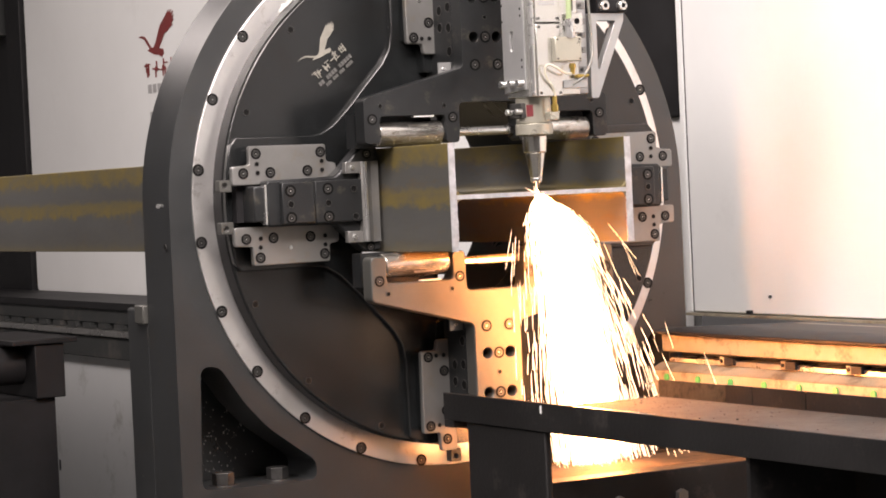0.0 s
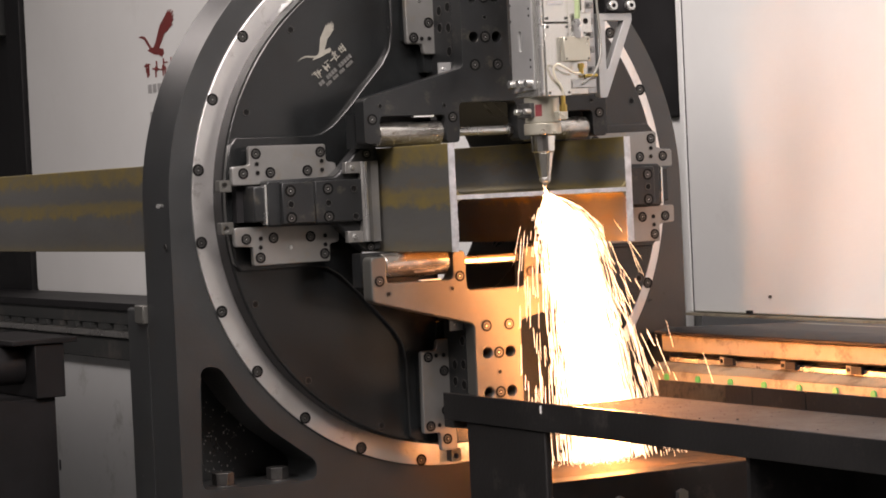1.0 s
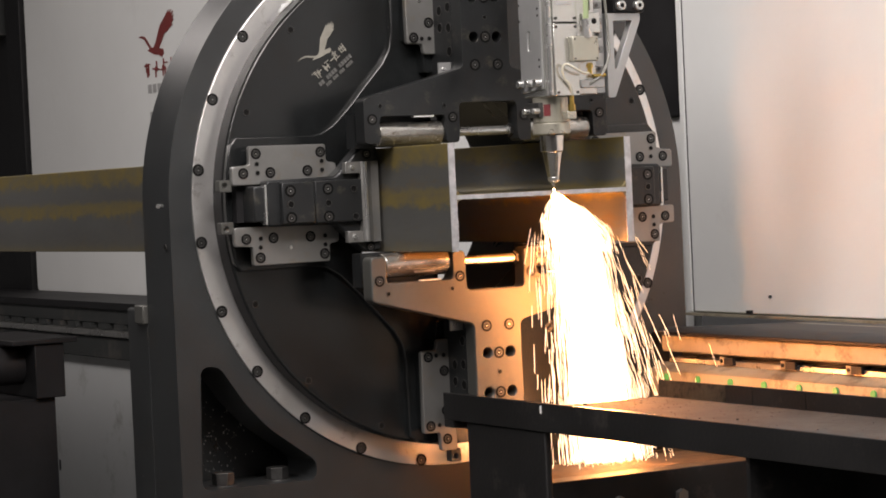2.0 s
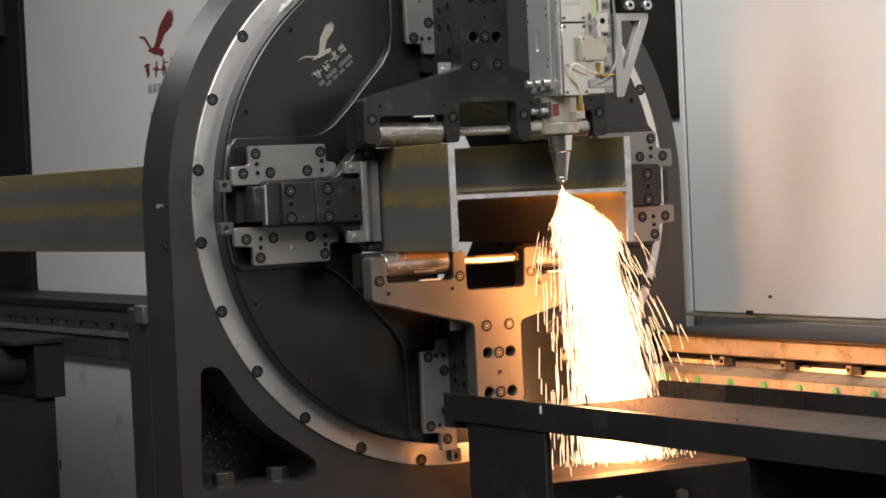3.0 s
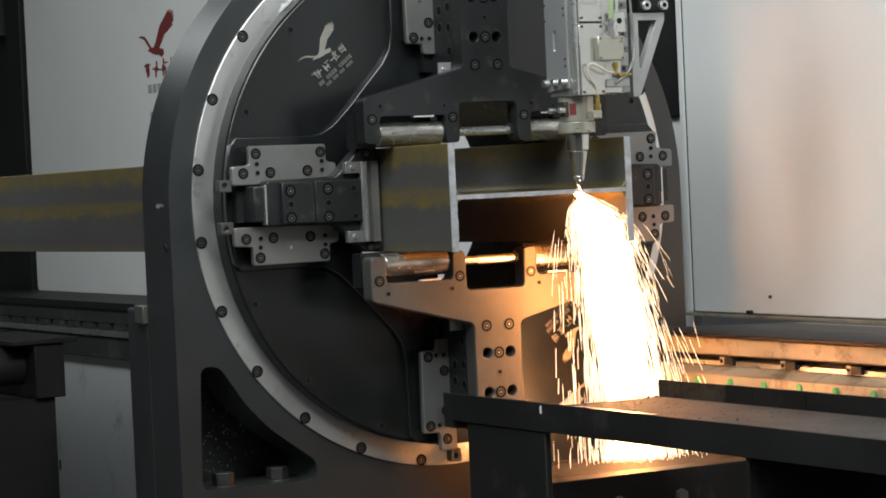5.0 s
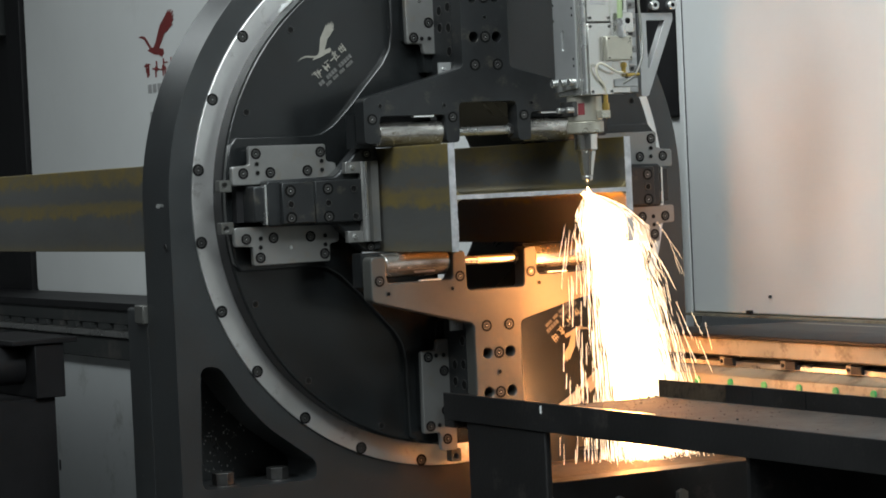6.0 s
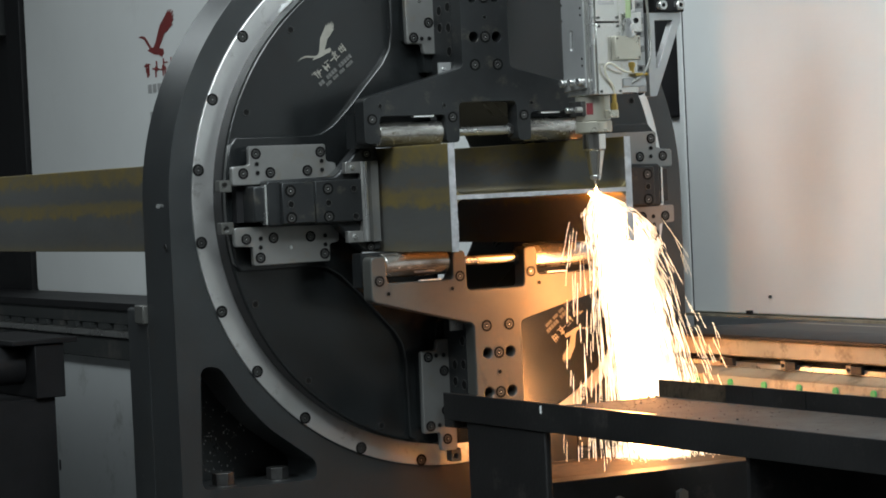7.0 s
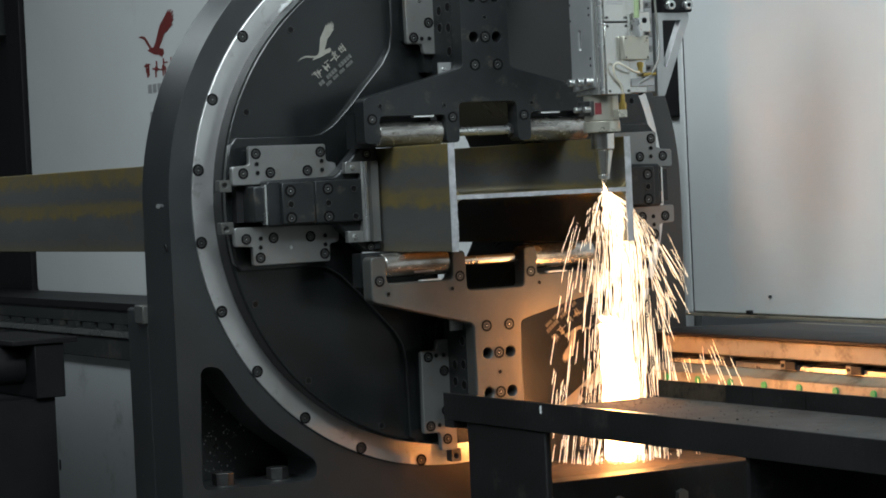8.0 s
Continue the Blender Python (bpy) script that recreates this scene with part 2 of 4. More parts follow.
SCREW = {r: screw_mesh(r) for r in (0.0125, 0.0118, 0.0115, 0.0105, 0.0095, 0.007)}
HOLE = {r: hole_mesh(r) for r in (0.0105, 0.007, 0.0045)}


def screw(parent, x, y, z, r=0.0115, rz=0, turn=0):
    ob = part("screw", SCREW[r], None, parent)
    ob.matrix_basis = pose(x, y, z, 0, turn, rz)
    return ob


def hole(parent, x, y, z, r=0.007, rz=0):
    ob = part("hole", HOLE[r], None, parent)
    ob.matrix_basis = pose(x, y, z, 0, 0, rz)
    return ob


# ---- the setting ----


def setting():
    # unseen shell round the machine; its pale walls bounce fill light
    def wall(name, label, m, *b):
        return tagged(part(name, new_box(*b), m), label, "wall", kind="structure")
    tagged(part("floor", new_box(-7, 4, -9, 12, FLOOR - 0.1, FLOOR), M_FLOOR), "grey stained concrete workshop floor", "floor", kind="structure")
    tagged(part("ceiling", new_box(-7, 4, -9, 12, 3.4, 3.5), M_HALL), "plain pale workshop hall ceiling", "ceiling", kind="structure")
    wall("wall_west", "plain painted workshop hall wall", M_HALL, -7.1, -7, -9, 12, FLOOR, 3.4)
    wall("wall_east", "plain painted workshop hall wall", M_HALL, 4, 4.1, -9, 12, FLOOR, 3.4)
    wall("wall_south", "plain painted workshop hall wall", M_HALL, -7, 4, -9.1, -9, FLOOR, 3.4)
    wall("wall_north", "plain painted workshop hall wall", M_HALL, -7, 4, 12, 12.1, FLOOR, 3.4)


def bird(size):
    """A spread-winged bird as a plain outline."""
    pts = [(-1, 0.31), (-0.8, 0.33), (-0.65, 0.3), (-0.5, 0.16), (-0.37, 0.01), (-0.27, -0.08), (-0.16, -0.07), (-0.02, 0.11), (0.14, 0.41), (0.24, 0.58), (0.51, 0.8), (0.72, 1), (0.7, 0.88), (0.85, 0.99), (0.79, 0.84), (0.97, 0.94), (0.86, 0.78), (1, 0.82), (0.89, 0.68),
           (0.99, 0.69), (0.84, 0.56), (0.91, 0.52), (0.71, 0.43), (0.65, 0.36), (0.46, 0.31), (0.29, 0.09), (0.12, -0.12), (0.35, -0.17), (0.37, -0.31), (0.24, -0.4), (0.12, -0.33), (-0.16, -0.29), (-0.5, -0.15), (-0.37, -0.1), (-0.52, 0.04), (-0.65, 0.2), (-0.8, 0.27)]
    return [(a * size, b * size) for a, b in pts]


def enclosure():
    """The white sheet-metal enclosure along the far side of the machine."""
    e = root("rear_enclosure_panel", "white sheet-metal enclosure panel with a dull red bird emblem", "panel")
    part("sheet", slab(fillet([(3.2, -0.378), (5.91, -0.378), (5.91, 1.6), (3.2, 1.6)], 0.03), [], 1.30, 1.33, plane="yz"), M_WHITE, e, bevel=0.004)
    # the emblem on it, seen from -x: its left is +y
    b = slab([(4.475 - a * 1.0, 0.585 + c * 0.70) for a, c in bird(0.176)], [], 1.2985, 1.2965, plane="yz")
    part("emblem", b, M_RED, e, "dull red spread-winged bird emblem")
    for i in range(4):
        y = 4.5723 - i * 0.08
        bm = bmesh.new()
        mark = random.Random(i + 20)
        for k in range(7):
            c, d = mark.uniform(-0.014, 0.014), mark.uniform(-0.018, 0.018)
            wide, high = (0.022, 0.0022) if k % 2 else (0.0032, 0.018)
            box(bm, 1.2962 - 0.0001 * k, 1.2985, y + c - wide, y + c + wide, 0.495 + d - high, 0.495 + d + high)
        part("letter_block", bm, M_RED, e, "dull red plain bars in place of writing")
    for i in range(8):
        part("letter_bar", new_box(1.2965, 1.2985, 4.575 - i * 0.046 - 0.03, 4.575 - i * 0.046, 0.405, 0.437), M_GREYPRINT, e)
    for i in range(6):
        part("letter_bar", new_box(1.2965, 1.2985, 4.565 - i * 0.05 - 0.036, 4.565 - i * 0.05, 0.285, 0.332), M_GREYPRINT, e)

    p = root("front_enclosure_panel", "white powder-coated enclosure door with a folded lower edge", "panel")
    part("sheet", new_box(1.30, 1.33, -3.2, 1.000, -0.345, 1.6), M_WHITE, p, bevel=0.003)
    part("edge_strip", new_box(1.295, 1.335, 1.003, 1.021, -0.345, 1.6), M_WHITE, p)
    part("seal", new_box(1.30, 1.33, 0.9985, 1.0045, -0.345, 1.6), M_BLACK, p)
    part("lower_channel", new_box(1.285, 1.335, -3.2, 1.021, -0.3545, -0.348), M_BED, p, "grey folded channel")
    part("latch", new_box(1.288, 1.299, 0.742, 0.757, -0.344, -0.336), M_BLACK, p)
    part("rivet", cyl(bmesh.new(), (1.299, 0.665, -0.30), (1.294, 0.665, -0.30), 0.004, n=10), M_BOLT, p)

    p.matrix_basis = NEAR

    c = root("dark_column", "dark painted enclosure column behind the chuck", "column")
    part("post", new_box(1.30, 1.42, 1.03, 1.4, 0.166, 1.8), M_BLACK, c, bevel=0.004)
    w = root("middle_enclosure_panel", "white sheet-metal enclosure panel behind the chuck", "panel")
    part("sheet", new_box(1.32, 1.345, 1.03, 3.15, -1.0, 0.164), M_WHITE, w, bevel=0.003)

    c.matrix_basis = w.matrix_basis = NEAR

    d = root("rear_frame_post", "black painted door frame beside the white panel", "frame")
    part("post", new_box(1.28, 1.5, 5.925, 6.10, FLOOR, 1.6), M_BLACK, d, bevel=0.004)
    part("post", new_box(1.34, 1.5, 6.16, 7.8, FLOOR, 1.6), M_BLACK, d, bevel=0.004)
    part("junction_box", new_box(1.26, 1.339, 6.17, 6.42, 0.74, 1.0), M_REAR, d, "dark grey junction box")
    part("trim", new_box(1.332, 1.338, 6.145, 6.155, -0.2, 1.2), M_BRIGHT, d, "bright thin edge strip")


def rear_bed():
    b = root("rear_bed_rail", "grey machine bed with a steel guide rail along its top", "machine bed")
    part("top_plate", slab([(0.80, -0.352), (0.80, -0.375), (1.27, -0.395), (1.27, -0.372)], [], 1.5, 6.6), M_BLACK, b)
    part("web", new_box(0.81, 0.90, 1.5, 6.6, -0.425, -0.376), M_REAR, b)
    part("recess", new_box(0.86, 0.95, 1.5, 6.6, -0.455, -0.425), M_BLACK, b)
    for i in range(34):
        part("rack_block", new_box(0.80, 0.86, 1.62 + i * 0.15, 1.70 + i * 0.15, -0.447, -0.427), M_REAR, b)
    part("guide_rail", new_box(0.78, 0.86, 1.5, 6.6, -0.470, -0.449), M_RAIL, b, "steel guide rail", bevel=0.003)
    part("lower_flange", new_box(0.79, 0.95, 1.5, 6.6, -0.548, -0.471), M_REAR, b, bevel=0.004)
    part("side_panel", new_box(0.82, 0.94, 1.5, 6.6, FLOOR, -0.549), M_SIDE, b, "white painted side panel")
    part("slot", new_box(0.8175, 0.8195, 4.44, 4.455, -0.99, -0.95), M_BLACK, b)


def front_bed():
    """The guide-way assembly beside the cutting table."""
    X = 0.80
    b = root("front_bed_rail", "grey guide-way bed with a grimy cover and steel rail", "machine bed")
    y0, y1 = -3.2, 0.42
    part("way_cover", slab([(X - 0.006, -0.344), (X + 0.03, -0.337), (1.285, -0.3545), (1.285, -0.37), (X - 0.006, -0.350)], [], y0, y1 + 0.02), M_COVER, b, "grimy dark way cover")
    part("cover_lip", slab([(X - 0.009, -0.3502), (X - 0.009, -0.3425), (X + 0.028, -0.3345), (X + 0.13, -0.3385), (X + 0.13, -0.345), (X + 0.01, -0.3502)], [], y0, y1 - 0.03), M_BLACK, b, "black oily lip of the way cover", bevel=0.002)
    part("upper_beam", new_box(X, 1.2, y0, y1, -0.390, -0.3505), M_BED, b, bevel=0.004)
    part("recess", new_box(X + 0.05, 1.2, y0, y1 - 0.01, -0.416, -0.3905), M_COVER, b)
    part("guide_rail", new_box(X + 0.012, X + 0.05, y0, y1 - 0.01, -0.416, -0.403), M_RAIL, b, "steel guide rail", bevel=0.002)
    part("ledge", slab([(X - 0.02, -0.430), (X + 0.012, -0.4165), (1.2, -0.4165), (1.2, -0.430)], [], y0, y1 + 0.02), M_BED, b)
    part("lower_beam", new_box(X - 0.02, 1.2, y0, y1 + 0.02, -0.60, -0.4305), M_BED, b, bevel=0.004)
    for i in range(9):
        y = 0.192 - 0.225 * i
        g = part("carriage_block", new_box(X + 0.006, X + 0.04, y - 0.009, y + 0.010, -0.4145, -0.394), M_BED, b, bevel=0.002)
        part("cover_cap", new_box(X + 0.004, X + 0.03, y - 0.044, y - 0.010, -0.4125, -0.396), M_BLACK, g)
        part("port", cyl(bmesh.new(), (X + 0.003, y, -0.404), (X + 0.007, y, -0.404), 0.004, n=12), M_HOLE, g)
    for i in range(12):
        part("plug", cyl(bmesh.new(), (X - 0.024, 0.373 - i * 0.1240, -0.4465), (X - 0.019, 0.373 - i * 0.1240, -0.4465), 0.0085, n=18), M_GREEN, b, "green plastic bolt-hole plug")
    part("plinth", new_box(X + 0.05, 1.2, y0, y1, EYE.z + (FLOOR - EYE.z) / 0.9, -0.6), M_BED, b)
    b.matrix_basis = NEAR


# ---- the chuck ----


def chuck_housing():
    h = root("chuck_housing", "large graphite-painted round chuck housing on a bolted foot", "chuck housing")
    R = 0.588
    out = arc(0, 0, R, 0, 180, 72) + [(-R, FLOOR), (R, FLOOR)]

    def pocket(s):
        p = fillet([(-0.539, -0.308), (-0.500, -0.308), (-0.449, -0.385), (-0.400, -0.437), (-0.300, -0.510), (-0.303, -0.545), (-0.547, -0.545)], 0.022)
        return [(s * a, c) for a, c in p]
    part("body", slab(out, [circle(0, AXIS, 0.52, 96), pocket(1), pocket(-1)], 0.010, 0.14), M_CAST, h, bevel=0.007, seg=3)
    for s in (-1, 1):
        x0, x1 = sorted((s * R, s * 0.50))
        part("side_column", new_box(x0, x1, 0.1405, 0.25, FLOOR, -0.195), M_CAST, h, bevel=0.006)
    part("drum", slab(circle(0, 0, 0.515, 96), [circle(0, 0, 0.262, 72)], 0.04, 0.30), M_CAST, h)
    part("rear_wall", slab([(-0.499, FLOOR), (0.499, FLOOR), (0.499, -0.33), (-0.499, -0.33)], [], 0.2, 0.245), M_CAST, h)
    part("foot_plate", new_box(-0.499, 0.499, 0.0385, 0.199, -0.60, -0.549), M_CAST, h, bevel=0.003)
    for s in (-1, 1):
        for x in (0.474, 0.357):
            bm = bmesh.new()
            cyl(bm, (s * x, 0.075, -0.549), (s * x, 0.075, -0.544), 0.028, n=24)
            cyl(bm, (s * x, 0.075, -0.544), (s * x, 0.075, -0.520), 0.022, n=6)
            part("hex_bolt", bm, M_BOLT, h, "greasy hexagon bolt with washer", bevel=0.0012)
    ring = part("ring", slab(circle(0, AXIS, 0.5415, 144), [circle(0, AXIS, 0.495, 144)], 0.005, 0.04), M_RING, h, "turned steel ring with dark screws", bevel=0.0012)
    for k in range(24):
        a = radians(142.3 + 15 * k)
        screw(ring, 0.5312 * math.cos(a), 0.0048, AXIS + 0.5312 * math.sin(a), 0.0118, 0, 37 * k % 60)
    wear = random.Random(5)
    edge = [(0.4985 + wear.uniform(0, 0.003), 132.6 - i * 0.42) for i in range(12)]
    edge += [(0.503 + wear.uniform(0, 0.009) * math.sin(math.pi * (i + 0.5) / 12), 132.6 - (11 - i) * 0.42) for i in range(12)]
    part("scuff", slab([(r * math.cos(radians(a)), r * math.sin(radians(a))) for r, a in edge], [], 0.0046, 0.0036), M_WHITE, ring, "whitish scuffed patch")
    g = part("grease_nipple", cyl(bmesh.new(), (-0.572, 0.0, 0.0), (-0.585, -0.012, 0.0), 0.0045, n=12), M_BRIGHT, h, "small bright grease nipple")
    g.location = (-0.035, 0.0, 0.004)
    part("limit_block", new_box(-0.598, -0.565, 0.142, 0.185, -0.225, -0.188), M_YOKE, h, "worn grey steel block", bevel=0.003)
    part("plug_hole", HOLE[0.007], None, h).matrix_basis = pose(-0.591, 0.03, -0.075, 0, 0, -90)
    # glints on the greasy inner wall, made as bright steel flecks
    rng = random.Random(21)
    bm = bmesh.new()
    for i in range(130):
        x, z = rng.gauss(-0.45, 0.045), rng.gauss(-0.47, 0.035)
        r = rng.uniform(0.0004, 0.0014)
        bmesh.ops.create_icosphere(bm, subdivisions=1, radius=r, matrix=Matrix.Translation((x, 0.199, max(-0.54, z))) @ Matrix.Diagonal((1, 0.5, rng.uniform(1, 3), 1)))
    tagged(part("grease_glints", bm, M_BRIGHT, None), "bright flecks put in for glints on grease and swarf inside the foot", "swarf", kind="stuff")
    return h


def chuck_faceplate():
    f = root("chuck_faceplate", "dark machined round chuck faceplate with four sunken quadrants", "chuck faceplate")
    # a cross of four arms stands proud of the round back plate, the quadrants between them are open to the rim
    inner = [(-0.4704, 0.128), (-0.31, 0.127), (-0.288, 0.131), (-0.262, 0.146), (-0.222, 0.184), (-0.184, 0.226), (-0.150, 0.262), (-0.132, 0.290), (-0.126, 0.322), (-0.124, 0.4728)]
    cross = []
    for sx, sz, a0, a1 in ((1, 1, 102, 78), (-1, 1, 13, -13), (-1, -1, -78, -102), (1, -1, -167, -193)):
        path = [(sx * a, sz * c) for a, c in inner]
        cross += path if sx * sz > 0 else path[::-1]
        cross += [(0.4966 * math.cos(radians(a0 + (a1 - a0) * k / 8)), 0.4966 * math.sin(radians(a0 + (a1 - a0) * k / 8))) for k in range(9)]
    part("front_plate", slab(cross, [circle(0, 0, 0.235, 64)], -0.0505, -0.030), M_FACE, f, bevel=0.0025)
    part("back_plate", slab(circle(0, 0, 0.497, 120), [circle(0, 0, 0.235, 64)], -0.038, 0.035), M_FACE, f, bevel=0.003)
    # an added black band darkens the side of the back plate
    part("rim", slab(circle(0, 0, 0.4985, 120), [circle(0, 0, 0.4972, 120)], -0.033, 0.034), M_BLACK, f, "thin black band round the side of the plate")
    for x, z in ((-0.338, 0.335), (-0.440, 0.179), (-0.440, -0.188), (-0.335, -0.343), (-0.180, -0.444), (0.328, -0.42), (0.440, -0.19), (0.338, 0.335), (0.440, 0.179), (0.180, 0.43)):
        hole(f, x, -0.0382, z - 0.0035, 0.007)
    for s in (-1, 1):
        # the emblem is cut once on each side of the plate, half a turn apart
        e = part("emblem", slab([(a, c * 0.65) for a, c in bird(0.054)], [], 0, -0.0012), M_ENGRAVE, f, "bare-metal spread-winged bird emblem")
        e.matrix_basis = Matrix.Translation((0, 0, -0.0045)) @ Matrix.Rotation(0 if s < 0 else math.pi, 4, "Y") @ pose(-0.2750, -0.0382, 0.2955) @ Matrix.Rotation(radians(-33), 4, "Y")
        rows = ((0, 4, 0.021, 0.018, M_ENGRAVE), (1, 13, 0.0068, 0.0080, M_DIM), (2, 16, 0.0046, 0.0062, M_DIM))
        for line, count, wide, high, mat in rows:
            for i in range(count):
                if (line, i) in ((1, 2), (1, 7), (2, 3), (2, 7), (2, 11)):
                    continue
                bm = bmesh.new()
                w = wide * 0.8
                if line == 0:
                    # a cluster of short strokes in place of a written sign
                    mark = random.Random(i + 3)
                    for k in range(7):
                        c, d = mark.uniform(-0.38, 0.38) * w, mark.uniform(-0.4, 0.4) * high
                        e, g = (0.34, 0.045) if k % 2 else (0.05, 0.32)
                        box(bm, c - e * w, c + e * w, -0.0011 - 0.00004 * k, 0, d - g * high, d + g * high)
                else:
                    box(bm, -w / 2, w / 2, -0.0012, 0, -high / 2, high / 2)
                o = part("letter_bar", bm, mat, f)
                pitch = (0.0248, 0.0071, 0.0047)[line]
                start = (-0.2952, -0.2821, -0.2663)[line]
                base = (0.2436, 0.2281, 0.2274)[line]
                u = (i + 0.5) * pitch
                th = radians(38.5)
                o.matrix_basis = Matrix.Translation((0, 0, -0.0045)) @ Matrix.Rotation(0 if s < 0 else math.pi, 4, "Y") @ pose(start + u * math.cos(th), -0.0382, base + u * math.sin(th)) @ Matrix.Rotation(-th, 4, "Y")
    # the four pairs of keeper plates that hold the jaw slides
    plate = fillet([(-0.500, 0.0395), (-0.500, 0.0755), (-0.463, 0.0775), (-0.463, 0.1135), (-0.301, 0.1125), (-0.301, 0.079), (-0.280, 0.0755), (-0.280, 0.0395)], 0.006)
    riser = [(-0.49, 0.046), (-0.49, 0.070), (-0.453, 0.072), (-0.453, 0.106), (-0.308, 0.106), (-0.308, 0.073), (-0.245, 0.070), (-0.245, 0.046)]
    for turn in (0, 90, 180, 270):
        place = Matrix.Translation((0, 0, -0.0035)) @ Matrix.Rotation(radians(turn), 4, "Y")
        for s in (1, -1):
            part("riser", slab([(a, s * c) for a, c in riser], [], -0.0775, -0.048), M_FACE, f, bevel=0.002).matrix_basis = place
            k = part("keeper_plate", slab([(a, s * c) for a, c in plate], [], -0.0905, -0.078), M_PLATE, f, "ground steel keeper plate with stepped ends", bevel=0.0018)
            k.matrix_basis = place
            for x, z in ((-0.449, 0.0985), (-0.313, 0.0975), (-0.4768, 0.062), (-0.4203, 0.062), (-0.342, 0.063)):
                screw(k, x, -0.0909, s * z, 0.0105)
            for x, z in ((-0.448, 0.079), (-0.447, 0.062), (-0.311, 0.080), (-0.311, 0.063)):
                hole(k, x, -0.0909, s * z, 0.0045)
            if s < 0:
                part("dowel", cyl(bmesh.new(), (-0.385, -0.0906, -0.082), (-0.385, -0.0925, -0.082), 0.0038, n=12), M_BRIGHT, k, "bright dowel pin").matrix_basis = Matrix.Identity(4)
            if turn == 180:
                continue
            c = part("rail_end", slab(fillet([(-0.524, s * 0.0285), (-0.4985, s * 0.0285), (-0.4985, s * 0.051), (-0.524, s * 0.051)], 0.003), [circle(-0.513, s * 0.041, 0.0055, 12)], -0.084, -0.064), M_YOKE, f, bevel=0.001)
            c.matrix_basis = place
    return f


def clamp_jaw(s):
    """A sliding jaw that presses on the outer face of a flange; s = -1 or 1 says on which side of the axis."""
    j = root("clamp_jaw", "black steel clamping jaw with a bright pressure plate", "chuck jaw", group="clamping jaws of the chuck")

    def mir(pts):
        return [(a * -s, c) for a, c in pts]

    def bx(x0, x1, *r):
        a, b = sorted((x0 * -s, x1 * -s))
        return new_box(a, b, *r)
    part("slide", bx(-0.47, -0.245, -0.118, -0.046, -0.034, 0.034), M_JAW, j, bevel=0.003)
    part("slide_bar", bx(-0.484, -0.46, -0.07, -0.046, -0.034, 0.034), M_BLACK, j)
    body = fillet([(-0.446, -0.044), (-0.446, 0.043), (-0.30, 0.046), (-0.245, 0.10), (-0.208, 0.10), (-0.208, -0.10), (-0.245, -0.10), (-0.30, -0.046)], 0.008)
    part("jaw_body", slab(mir(body), [], -0.126, -0.0905), M_JAW, j, bevel=0.004)
    part("cover", bx(-0.421, -0.3525, -0.140, -0.1265, -0.040, 0.038), M_JAW, j, bevel=0.002)
    part("cover", bx(-0.3515, -0.252, -0.140, -0.1265, -0.041, 0.039), M_JAW, j, bevel=0.002)
    # light on the jaw's outer end is put into bright steel
    part("lit_end_face", bx(-0.4505, -0.4465, -0.126, -0.108, -0.039, 0.036), M_BRIGHT, j, "end face coloured bright for the light on it")
    for x, z in ((-0.404, 0.022), (-0.404, -0.029), (-0.325, 0.023), (-0.325, -0.030)):
        screw(j, x * -s, -0.1405, z, 0.0115)
    for x, z in ((-0.404, -0.003), (-0.325, -0.004), (-0.270, 0.021), (-0.268, -0.032)):
        hole(j, x * -s, -0.1405, z, 0.007)
    p = part("pressure_plate", slab(mir([(-0.253, -0.141), (-0.243, -0.1425), (-0.201, -0.106), (-0.201, -0.05), (-0.2075, -0.05), (-0.2075, -0.1265), (-0.253, -0.1265)]), [], -0.082, 0.072, plane="xy"),
             M_PLATE, j, "bright steel pressure plate", bevel=0.0015)
    part("ridge", cyl(bmesh.new(), (-0.2445 * -s, -0.1405, -0.081), (-0.2445 * -s, -0.1405, 0.071), 0.0045, n=20), M_BRIGHT, p, "rounded bright ridge")
    for z in (0.061, -0.071):
        part("ear", bx(-0.286, -0.2535, -0.1405, -0.127, z - 0.011, z + 0.011), M_PLATE, p, bevel=0.001)
        part("rivet", cyl(bmesh.new(), (-0.272 * -s, -0.1405, z), (-0.272 * -s, -0.1445, z), 0.0055, 0.004, n=14), M_BRIGHT, p)
    for z in (0.086, -0.092):
        screw(j, -0.232 * -s, -0.1265, z, 0.0095)
    return j


